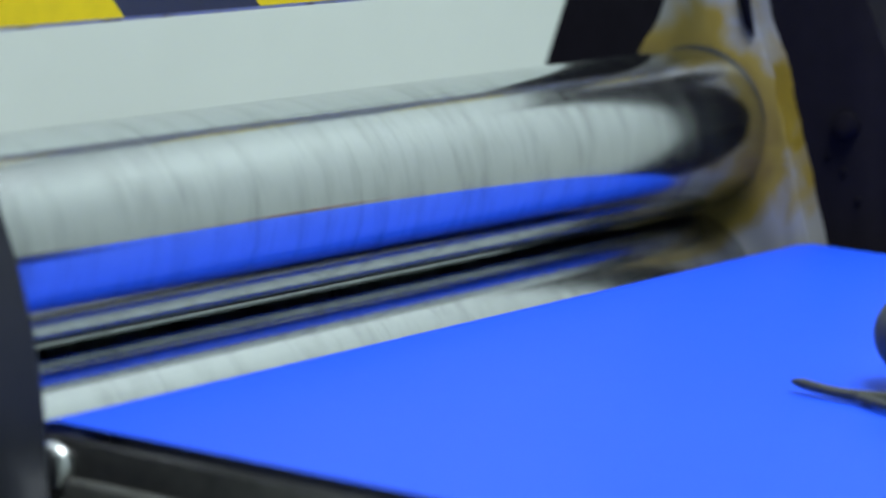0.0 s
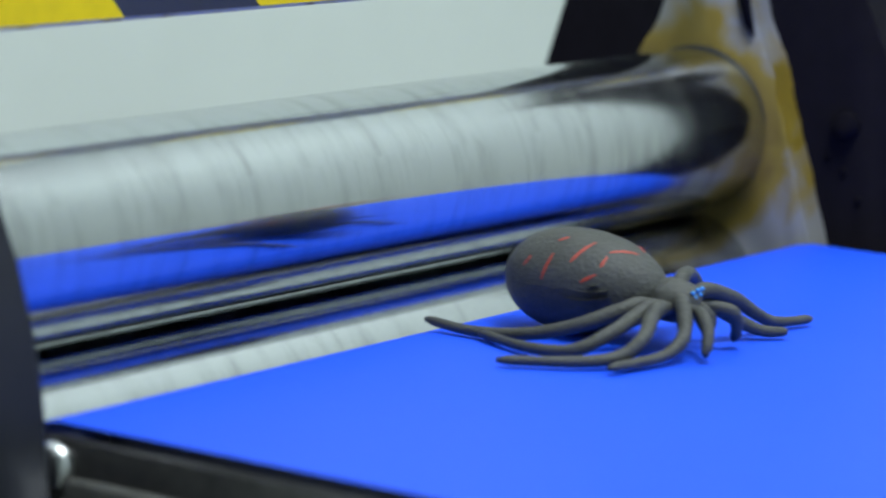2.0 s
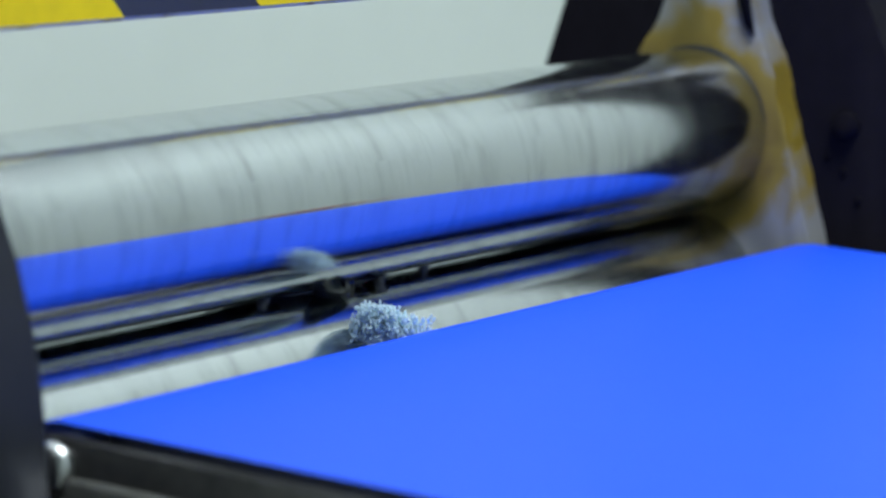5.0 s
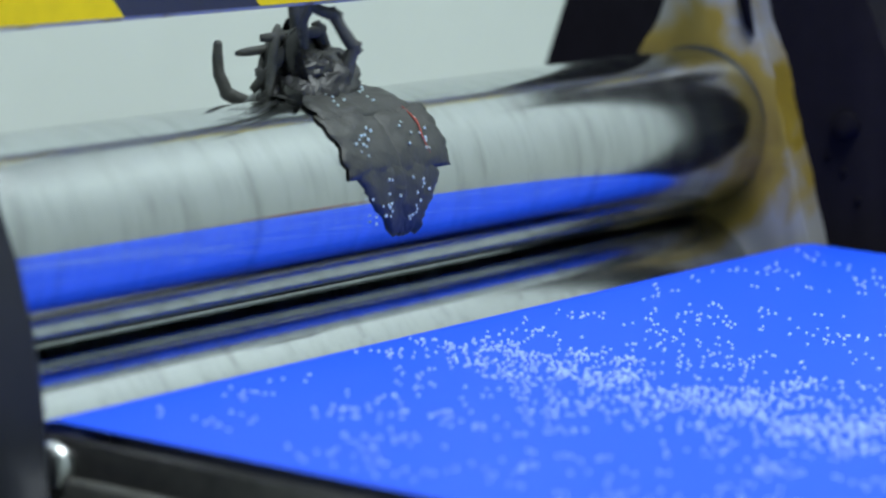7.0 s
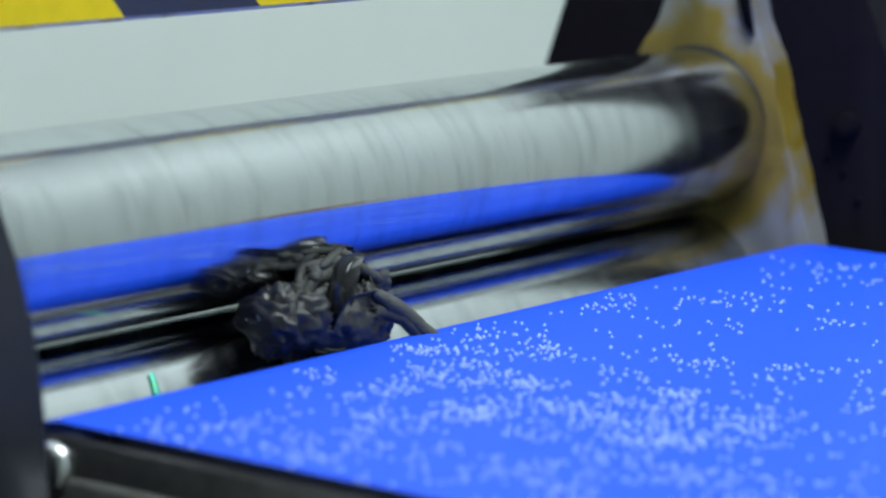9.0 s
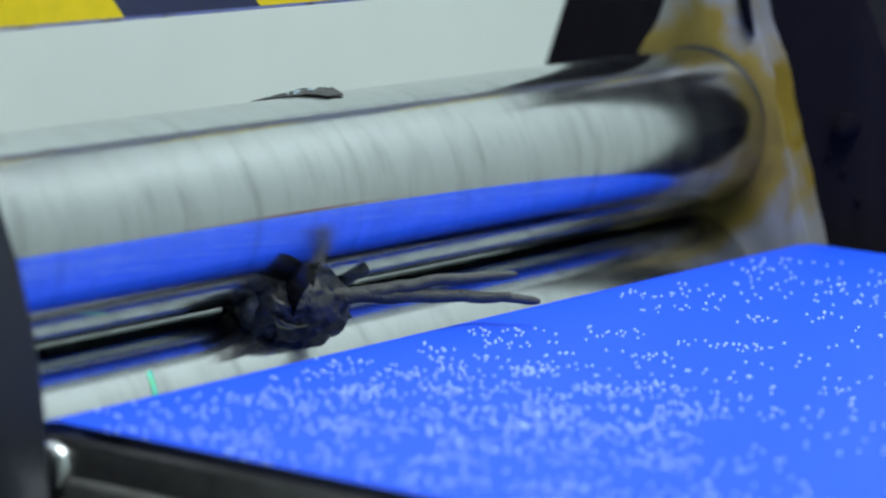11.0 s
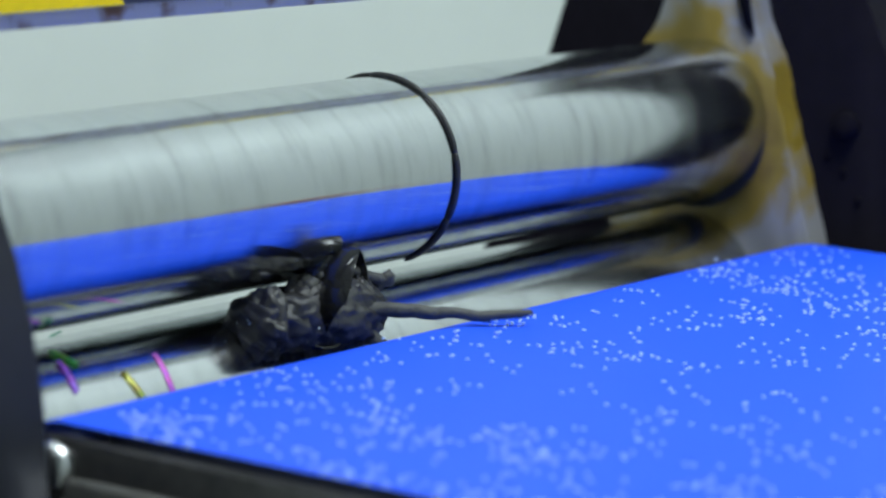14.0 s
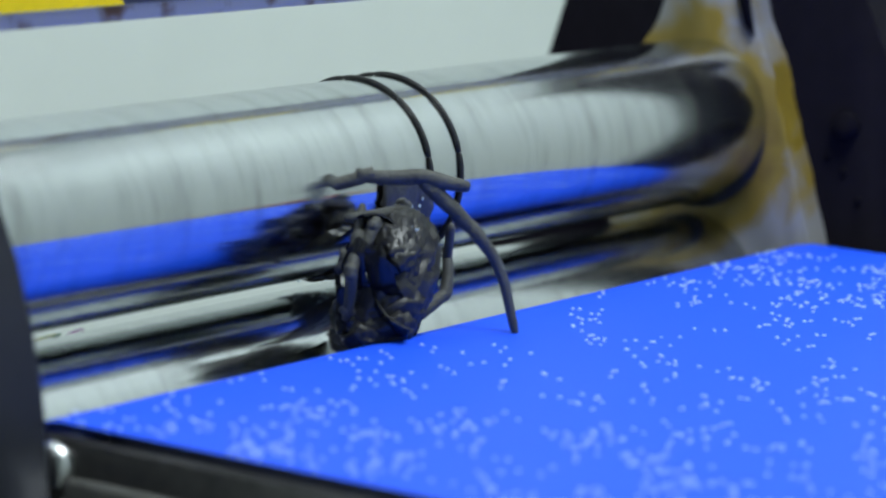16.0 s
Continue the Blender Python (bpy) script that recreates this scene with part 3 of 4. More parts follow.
    for row in range(3):
        for col in range(2):
            side = (-1, 1)[col]
            ob = piece("torn_skin", torn_patch(20 + col, 0.058, 46, (0.79, 0.0, 0.0)[row], ((0.022, 0.0)[col], 0, 0)[row], R, side, row), TORN, "skin", 2 * row + col, "torn grey rubber skin stuck with beads")
            bm = speck_cloud(40 + 2 * row + col, 14 - 3 * row, 0.011, 0.010, 0.0011)
            for v in bm.verts:
                v.co.z += 0.0016 - v.co.y ** 2 / (2 * R)
            tagged(part("stuck_beads", bm, BEAD, ob, "tiny white beads stuck to the skin"), kind="stuff")
            if col == 1 and row == 1:
                line = [(0.006 + 0.002 * math.sin(7 * q), 0.02 - 0.04 * q, 0.0028 - (0.02 - 0.04 * q) ** 2 / (2 * R)) for q in (0, 0.33, 0.66, 1.0)]
                part("red_stripe", tube(line, (0.0003, 0.0007, 0.0005, 0.0002), 14, 6, 0.8), RED, ob, "smeared red stripe")
    for k in range(10):
        arc = []
        for q in range(5):
            a = math.radians(-21.5 + 43 * q / 4)
            arc.append((0.0, -(R + 0.0012) * math.sin(a), (R + 0.0012) * math.cos(a) - R))
        ob = piece("stretched_leg", tube(arc, (0.0016, 0.0015, 0.0016), 18, 8), CRUMPLE, "band", k, "leg stretched thin around the roll")
    bm = bmesh.new()
    bmesh.ops.create_icosphere(bm, subdivisions=5, radius=1.0)
    for v in bm.verts:
        q = v.co.copy()
        w = Vector((q.x * 1.2, q.y * 2.2, q.z * 1.6))
        ridge = 1 - abs(noise.noise(w * 1.6 + Vector((3, 1, 7)))) * 1.6
        fold = 1 - abs(noise.noise(w * 3.7 + Vector((1, 9, 2)))) * 1.8
        v.co = Vector((q.x * 0.0280, q.y * 0.047, q.z * 0.0275)) * (0.80 + 0.16 * ridge + 0.08 * fold)
    piece("crumpled_body", bm, CRUMPLE, "core", 0, "damp crumpled black rubber lump")
    for k in range(26):
        bm = bmesh.new()
        bmesh.ops.create_icosphere(bm, subdivisions=4, radius=1.0)
        off = Vector((k * 3.1, k * 1.7, 0.4))
        for v in bm.verts:
            q = v.co.copy()
            w = Vector((q.x * 1.1, q.y * 1.8, q.z)) * 1.3 + off
            d = 0.72 + 0.34 * (1 - 1.7 * abs(noise.noise(w))) + 0.10 * (1 - 2 * abs(noise.noise(w * 2.9)))
            v.co = Vector((q.x * 0.0225, q.y * 0.0150, q.z * 0.0100)) * d
        ob = piece("crumpled_skin", bm, CRUMPLE, "fold", k, "damp crumpled black rubber skin")
        if k % 2 == 0:
            bm = speck_cloud(70 + k, 9, 0.007, 0.006, 0.0009)
            for v in bm.verts:
                v.co.z += 0.0070
            tagged(part("stuck_beads", bm, BEAD, ob, "tiny white beads stuck to the skin"), kind="stuff")
    piece("inner_membrane", shell_gore(0, 360, 0.001, ball_point, 10, 36, -89.5, -25), WET, "ball", 6, "swollen glossy black membrane")
    return root


SPIDER = build_spider()


# ---------------------------------------------------------------- spilled beads
BEADS = []


def build_beads():
    rg = random.Random(5)
    kinds = [finish("bead_patch", speck_cloud(100 + k, n, s, s, 0.00100), BEAD) for k, (n, s) in enumerate([(11, 0.011), (9, 0.012), (5, 0.013), (4, 0.013), (3, 0.012), (8, 0.011), (3, 0.013)])]
    spots = []
    while len(spots) < 130:
        t = rg.random() ** 0.8
        y = -0.118 - 0.33 * t
        x = -0.110 - 0.05 * t + rg.gauss(0, 0.022 if rg.random() < 0.55 else 0.09)
        if BELT_L + 0.02 < x < BELT_R - 0.03:
            spots.append((x, y, rg.choice((0, 0, 1, 5, 5))))
    while len(spots) < 830:
        y, x = rg.uniform(-1.15, -0.12), rg.uniform(BELT_L + 0.02, BELT_R - 0.03)
        if rg.random() < (1.0 if x < -0.02 else 0.8):
            spots.append((x, y, rg.choice((2, 3, 3, 4, 6, 6))))
    while len(spots) < 1080:
        spots.append((rg.uniform(BELT_L + 0.02, BELT_R - 0.03), rg.uniform(-1.15, -0.48), rg.choice((3, 4, 6))))
    for x, y, k in spots:
        ob = tagged(new("bead_patch", kinds[k]), "small translucent white beads scattered on the belt", "beads", "spilled beads", "stuff")
        BEADS.append((ob, x, y, rg.uniform(0, 180), rg.random()))


build_beads()


# ---------------------------------------------------------------- thin coloured strips on the lower roll
STRIPS = []


def build_strips():
    for k in range(6):
        bm = bmesh.new()
        n = 7
        rows = []
        for j in range(n):
            a = math.radians((j / (n - 1) - 0.5) * (16 + 7 * (k % 3)))
            w = 0.0022 + 0.0008 * (k % 2)
            lean = 0.006 * (j / (n - 1) - 0.5) * (1 if k % 2 else -1)
            rows.append([bm.verts.new((x + lean, -(R + h) * math.sin(a), (R + h) * math.cos(a) - R)) for x, h in ((-w, 0.0007), (0, 0.0016), (w, 0.0007))])
        for a, b in zip(rows, rows[1:]):
            for i in range(2):
                bm.faces.new((a[i], a[i + 1], b[i + 1], b[i]))
        bmesh.ops.solidify(bm, geom=bm.faces[:], thickness=0.0003)
        STRIPS.append(thing("hue_strip", bm, STRIP_HUES[k % 6], "thin curved strip in shifting hues on the lower roll", "film scrap", "film scraps"))


build_strips()



def motions():
    rise = lambda t: LIFT * (0.0 if t <= 11.62 else 1.0 if t >= 11.78 else (t - 11.62) / 0.16)
    times = [0.5 * k for k in range(23)] + [11.3, 11.6, 11.7, 11.8] + [12 + 0.5 * k for k in range(9)]
    walk(UP, [(t, pose(0, 0, Z_UP + rise(t), TURN(t))) for t in sorted(times)])
    walk(LOW, [(t, pose(0, 0, Z_LOW, -TURN(t))) for t in sorted(times)])
    walk(BAR, [(t, pose(0, 0, rise(t))) for t in (0.0, 11.6, 11.7, 11.8, 12.0, 16.0)])
    move_spider(rise)
    move_beads()
    move_strips()


def between(rows, t):
    """The value at t of rows of (seconds, value...), run straight from row to row."""
    if t <= rows[0][0]:
        return rows[0][1:]
    for a, b in zip(rows, rows[1:]):
        if t <= b[0]:
            f = (t - a[0]) / (b[0] - a[0])
            return tuple(p + (q - p) * f for p, q in zip(a[1:], b[1:]))
    return rows[-1][1:]


BELT_SPEED = 0.126


def body_place(t):
    """Where the toy's middle is: carried by the belt, into the nip, round behind the upper roll, over its top and down again."""
    if t <= 2.7:
        return (-0.025, -0.238 + BELT_SPEED * (t - 1.5), 0.0275)
    return between([
        (2.7, -0.025, -0.0868, 0.0275), (2.75, -0.026, -0.0805, 0.0272), (3.0, -0.027, -0.060, 0.020), (3.3, -0.038, -0.058, 0.013), (3.6, -0.050, -0.062, 0.009), (4.2, -0.056, -0.064, 0.004),
        (4.6, -0.058, -0.05, 0.006), (5.0, -0.06, 0.0, 0.006), (5.4, -0.06, 0.07, 0.01), (5.9, -0.06, 0.115, 0.03), (6.5, -0.06, 0.112, 0.025), (6.7, -0.066, 0.092, 0.056), (6.85, -0.070, 0.055, 0.100),
        (7.0, -0.070, 0.012, 0.123), (7.2, -0.066, 0.0, 0.127), (7.3, -0.064, -0.01, 0.130), (7.4, -0.081, -0.045, 0.135), (7.5, -0.110, -0.095, 0.085), (7.6, -0.104, -0.095, 0.038),
        (7.8, -0.108, -0.088, 0.024), (8.0, -0.112, -0.082, 0.015), (8.5, -0.138, -0.074, 0.007), (8.8, -0.134, -0.065, 0.001), (9.2, -0.132, -0.056, -0.004), (10.4, -0.140, -0.045, 0.007), (11.3, -0.125, -0.022, 0.006),
        (11.6, -0.135, -0.014, 0.007), (11.8, -0.156, 0.004, 0.009), (11.9, -0.15, 0.018, 0.011), (12.0, -0.13, 0.07, 0.012), (12.1, -0.11, 0.11, 0.06), (12.2, -0.09, 0.10, 0.12), (12.3, -0.065, 0.055, 0.150),
        (12.4, -0.045, 0.022, 0.152), (12.5, -0.040, 0.0, 0.158), (12.6, -0.038, -0.02, 0.150), (12.8, -0.062, -0.06, 0.132), (13.0, -0.073, -0.083, 0.098), (13.2, -0.082, -0.092, 0.062), (13.4, -0.098, -0.088, 0.034),
        (13.6, -0.110, -0.08, 0.024), (13.8, -0.118, -0.060, 0.008), (14.0, -0.116, -0.044, -0.002), (14.2, -0.116, -0.026, 0.004), (14.3, -0.117, -0.008, 0.010), (14.4, -0.118, 0.04, 0.011), (14.5, -0.10, 0.10, 0.03),
        (14.55, -0.09, 0.10, 0.10), (14.6, -0.078, 0.060, 0.145), (14.7, -0.070, 0.030, 0.156), (14.8, -0.064, 0.020, 0.158), (15.0, -0.062, 0.010, 0.162), (15.2, -0.062, 0.005, 0.160), (15.4, -0.053, 0.0, 0.154), (15.5, -0.055, -0.012, 0.147),
        (15.6, -0.065, -0.06, 0.115), (15.8, -0.094, -0.09, 0.038), (16.0, -0.108, -0.084, 0.026)], t)


def body_tilt(t):
    """Lean of the toy towards the front and to its side."""
    return between([(0.0, 0, 0), (4.2, 0, 0), (5.4, -10, 0), (6.4, -5, -25), (7.3, 0, -30), (7.45, 5, -45), (7.6, 10, -60), (7.8, 12, -35), (8.0, 12, 14), (8.5, 12, 12), (9.2, 10, 8), (11.3, 10, 10),
                    (11.9, 10, 20), (12.4, 5, -5), (12.6, 5, -25), (13.0, 10, -70), (13.2, 12, -70), (13.4, 15, -40), (13.6, 15, -12), (14.0, 15, 4), (14.4, 10, 8), (14.6, 5, -20), (15.4, 10, -35), (15.6, 12, -55),
                    (15.8, 15, -70), (16.0, 18, -62)], t)


def crush(t):
    """How far the toy has gone from whole (0) to crumpled (1)."""
    return between([(0.0, 0.0), (4.2, 0.0), (4.6, 0.35), (5.0, 0.7), (5.5, 1.0), (16.0, 1.0)], t)[0]


def spread(t):
    """Size of the crumpled lump along x, y and z."""
    return between([(0.0, 1, 1, 1), (7.3, 1, 0.9, 0.9), (7.6, 1.0, 0.9, 1.1), (8.0, 1.2, 0.8, 1.5), (8.5, 1.6, 0.8, 1.0), (9.2, 2.4, 0.7, 0.7), (11.3, 1.0, 0.45, 0.6), (11.9, 1.2, 0.4, 0.35), (12.4, 0.8, 0.7, 0.8),
                    (13.0, 1.2, 0.8, 0.8), (13.6, 1.7, 0.8, 0.9), (14.0, 2.3, 0.6, 0.6), (14.3, 1.2, 0.4, 0.5), (14.6, 0.8, 0.8, 0.9), (15.6, 0.8, 0.8, 0.9), (16.0, 1.5, 0.9, 1.1)], t)


def skin_tip(t):
    """Angle of the torn skin's leading tip on the upper roll, from its top towards the front."""
    if t < 9.0:
        return between([(4.9, -172), (6.3, 22), (6.6, 66), (6.8, 88), (7.0, 108), (7.2, 125), (7.4, 141)], t)[0]
    return between([(10.0, -95), (11.3, 34), (11.6, 49), (11.8, 67), (12.0, 86), (12.2, 108), (12.5, 137), (12.8, 172), (14.4, 372), (14.6, 400.5), (14.8, 424), (15.0, 447), (15.4, 490), (16.0, 560)], t)[0]


def skin_turn(t, k):
    """Angle of one patch of the skin on the upper roll."""
    th = skin_tip(t) - 19 - 38 * (k // 2)
    return max(th, -178 + 3 * (k // 2)) if t < 9 else max(th, -140)


SKIN_X1 = (-0.081, -0.047, -0.086, -0.034, -0.082, -0.047)
SKIN_X2 = (-0.082, -0.066, -0.070, -0.056, -0.066, -0.056)


def tucked(t):
    """The inner parts are drawn into the nip ahead of the swelling membrane."""
    return Vector((0, between([(2.75, 0.0), (3.3, 0.01), (3.8, 0.058), (4.2, 0.062)], t)[0], 0))


def scale_matrix_free(v, s):
    return Vector((v[0] * s[0], v[1] * s[1], v[2] * s[2]))


def leg_slip(k, t):
    """How far a leg is drawn along the belt and down as the toy enters the nip."""
    down = [(2.75, 0.0), (3.0, 0.0), (3.5, -0.004), (3.8, -0.018), (4.2, -0.032)] if k not in (4, 6) else [(2.75, 0.0), (3.5, 0.002), (3.8, -0.004), (4.2, -0.012)]
    return Vector((between([(2.75, 0.0), (4.2, 0.03 if k in (4, 5, 6, 7) else -0.012)], t)[0],
                   between([(2.75, 0.0), (3.0, 0.004), (3.5, 0.018), (3.8, 0.056), (4.2, 0.064)], t)[0], between(down, t)[0]))


# Legs that stand out from the crumpled toy: seconds, how far out it stands (0 folded, 1 out),
# the root's place to the side and up from the toy's middle, and its slant at four places along it.
SIDE = Vector((0.66, -0.75, 0.0))
LEG_POSES = {
    0: [(6.3, 0, -0.02, 0.0, 150, 130, 110, 100), (6.7, 0, -0.02, 0.0, 150, 120, 90, 60), (7.0, 1, -0.02, 0.0, 95, 75, 62, 60), (7.3, 1, -0.02, 0.0, 120, 100, 85, 75), (7.5, 1, -0.02, 0.02, 140, 125, 110, 110),
        (7.7, 0.2, -0.01, 0.01, 100, 80, 60, 100), (8.0, 0, -0.012, 0.02, 60, 90, 120, 160), (8.3, 0, -0.02, 0.02, 60, 120, 180, 200), (11.9, 0, 0.0, 0.0, 120, 110, 100, 95), (12.2, 1, -0.02, 0.0, 112, 110, 100, 95),
        (12.5, 0, 0.0, 0.0, 60, 100, 140, 170), (12.7, 0, 0.0, 0.0, 45, 80, 110, 160), (13.0, 1, -0.03, 0.06, 45, 75, 100, 160), (13.2, 1, 0.015, 0.067, 130, 160, 115, 95), (13.5, 1, 0.04, 0.043, 85, 88, 105, 125),
        (13.8, 0, 0.03, 0.02, 30, 10, 120, 190), (15.0, 0, -0.01, 0.0, 170, 190, 230, 250), (15.2, 1, 0.02, 0.01, 180, 215, 260, 270), (15.4, 1, 0.022, -0.006, 182, 180, 175, 168), (15.5, 1, 0.030, -0.004, 175, 182, 192, 198),
        (15.7, 1, 0.0, 0.05, 110, 125, 140, 150), (15.9, 1, 0.02, 0.063, 150, 165, 185, 205), (16.0, 1, 0.02, 0.063, 170, 175, 200, 230)],
    4: [(6.5, 0, 0.0, 0.0, 80, 85, 90, 90), (6.85, 1, -0.015, 0.01, 80, 88, 95, 90), (7.0, 1, 0.0, 0.015, 88, 94, 95, 90), (7.3, 1, 0.012, 0.01, 70, 80, 110, 140), (7.5, 1, 0.01, 0.02, 110, 100, 130, 150),
        (7.7, 0, 0.0, 0.0, 60, 20, -30, -80), (8.3, 0, 0.03, 0.0, 0, -20, -40, -90), (8.5, 1, 0.045, 0.006, -30, -40, -40, -100), (9.2, 1, 0.05, 0.006, -32, -40, -45, -130), (10.4, 1, 0.05, 0.006, -5, 0, 0, -10),
        (11.8, 1, 0.05, 0.004, 0, 5, 5, 0), (12.0, 0, 0.0, 0.0, 0, 60, 120, 180), (13.7, 0, 0.0, 0.0, 20, 0, -80, -150), (13.9, 1, 0.02, -0.004, 0, -30, -100, -160), (14.1, 1, 0.02, -0.002, 0, -30, -90, -150),
        (14.3, 0, 0.0, 0.0, 20, -20, -80, -140), (15.2, 0, 0.01, 0.02, 40, -10, -70, -90), (15.4, 1, 0.015, 0.033, 15, -35, -80, -95), (15.5, 1, 0.02, 0.030, 5, -40, -85, -95), (15.7, 1, 0.03, 0.055, 50, 70, 95, 115), (15.9, 0, 0.01, 0.02, 40, 0, -60, -120)],
    3: [(6.5, 0, 0.0, 0.0, 40, 60, 120, 170), (6.85, 1, 0.02, 0.0, 45, 60, 140, 185), (7.0, 1, 0.025, 0.0, 40, 60, 150, 190), (7.3, 1, 0.03, 0.0, 50, 75, 120, 160), (7.5, 1, 0.03, 0.0, 30, 60, 40, 60), (7.7, 1, 0.03, 0.0, 15, 40, -45, -30),
        (8.0, 1, 0.040, 0.0, 75, 15, -65, -145), (8.2, 1, 0.035, 0.0, 10, 5, -20, -60), (8.4, 1, 0.04, 0.008, 15, 5, -40, -50), (8.8, 1, 0.045, 0.014, 20, -30, -78, -98), (9.2, 1, 0.045, 0.014, 15, -40, -80, -100),
        (10.4, 1, 0.05, 0.01, 12, 10, 5, 0), (11.3, 1, 0.05, 0.008, 12, 14, 12, 10), (11.8, 1, 0.05, 0.008, 12, 14, 12, 10), (12.1, 0, 0.0, 0.0, 20, 60, 100, 140), (12.5, 0, 0.0, 0.0, 20, 60, 90, 100), (12.8, 1, 0.02, 0.03, -5, 15, 20, 10),
        (13.0, 1, 0.025, 0.035, 15, 0, -15, -30), (13.2, 1, 0.035, 0.04, -20, -22, -20, -15), (13.5, 1, 0.05, 0.012, -25, -30, -28, -5), (13.8, 1, 0.05, 0.0, -15, -20, -15, -10), (14.0, 1, 0.04, 0.008, 10, 0, -8, 5),
        (14.3, 0, 0.0, 0.0, 20, 60, 130, 190), (15.5, 0, 0.0, 0.0, 20, -10, -40, -70), (15.7, 0, 0.02, 0.02, 20, -10, -40, -70), (15.9, 1, 0.04, 0.044, -30, -45, -70, -90), (16.0, 1, 0.04, 0.044, -38, -42, -52, -75)],
    6: [(6.7, 0, 0.0, 0.0, 110, 100, 100, 110), (7.0, 1, 0.0, 0.012, 120, 100, 95, 110), (7.3, 1, 0.02, 0.01, 75, 80, 60, 100), (7.5, 1, 0.0, 0.02, 120, 110, 100, 110), (7.7, 0, 0.0, 0.0, 90, 60, 30, 80)],
    7: [(6.7, 0, 0.02, 0.0, 40, 60, 130, 170), (7.0, 1, 0.02, 0.0, 30, 60, 140, 185), (7.3, 1, 0.03, 0.0, 40, 70, 110, 140), (7.5, 1, 0.02, 0.0, 60, 70, 60, 80), (7.7, 0, 0.0, 0.0, 60, 40, 20, 60)],
    5: [(6.3, 0, -0.02, -0.004, 180, 170, 140, 110), (6.7, 1, -0.03, -0.004, 180, 165, 110, 90), (7.0, 1, -0.03, -0.006, 182, 170, 100, 90), (7.3, 1, -0.03, 0.0, 165, 150, 150, 185), (7.5, 0, -0.02, 0.0, 120, 100, 90, 140), (7.7, 0, 0.0, 0.0, 100, 60, 20, 80)],
}


def folded(k):
    """The slant of a leg's pieces when it is folded into the lump."""
    a = 47.0 * k % 180 - 90
    step = 62 if k in (3, 4) else 95
    return (0.0, 0.0, a, a + step, a + 2 * step, a + 3 * step)


def move_legs(times, root):
    for k, (made, rest) in enumerate(LEGS):
        size = [(b - a).length for a, b in zip(rest, rest[1:])]
        home_way = [(b - a).normalized() for a, b in zip(rest, rest[1:])]
        turn = [Matrix.Identity(3) for _ in made]
        last = [w.copy() for w in home_way]
        rows = [[] for _ in made]
        for t in times:
            c, middle = crush(t), Vector(body_place(t))
            tuck = folded(k)
            flat = between([(0.0, 1.0), (8.5, 1.0), (9.2, 0.6), (11.3, 0.2), (12.0, 0.2), (12.2, 1.0), (13.6, 1.0), (14.0, 0.4), (14.4, 0.15), (14.6, 1.0), (16.0, 1.0)], t)[0]
            out = 0.0
            pose_now = tuck
            if k in LEG_POSES and t >= 5.5:
                got = between([(5.5, 0) + tuck] + LEG_POSES[k], t)
                out = got[0]
                pose_now = (got[1] * out, got[2] * out) + tuple(got[3:])
            four = [q + (p - q) * out for p, q in zip(pose_now[2:], tuck[2:])]
            slants = [between([(0, four[0]), (1, four[1]), (2, four[2]), (3, four[3])], 3 * i / 5)[0] for i in range(6)]
            ways = []
            for i, a in enumerate(slants):
                a = math.radians(a)
                open_way = SIDE * math.cos(a) + Vector((0, 0, math.sin(a)))
                shut_way = Vector((math.cos(a), 0.25 * (-1) ** i, math.sin(a) * flat))
                ways.append(shut_way.normalized().lerp(open_way, out).normalized())
            goal = middle + SIDE * pose_now[0] + Vector((0, 0, pose_now[1])) - ways[0] * (0.028 * out + size[0] * 0.5 * (1 - out))
            at = (root[t] @ (rest[0] + leg_slip(k, t))).lerp(goal, c)
            base = None
            for i, w in enumerate(ways):
                if c < 1:
                    arc = home_way[i].rotation_difference(w)
                    w = home_way[i].copy()
                    w.rotate(Matrix.Identity(3).to_quaternion().slerp(arc, c))
                turn[i] = last[i].rotation_difference(w).to_matrix() @ turn[i]
                last[i] = w.copy()
                place = Matrix.Translation(at) @ turn[i].to_4x4() @ Matrix.Translation(-rest[i])
                if i == 0:
                    base = place
                    rows[0].append((t, root[t].inverted() @ place))
                else:
                    rows[i].append((t, base.inverted() @ place))
                at = at + w * size[i]
        for ob, r in zip(made, rows):
            walk(ob, r)


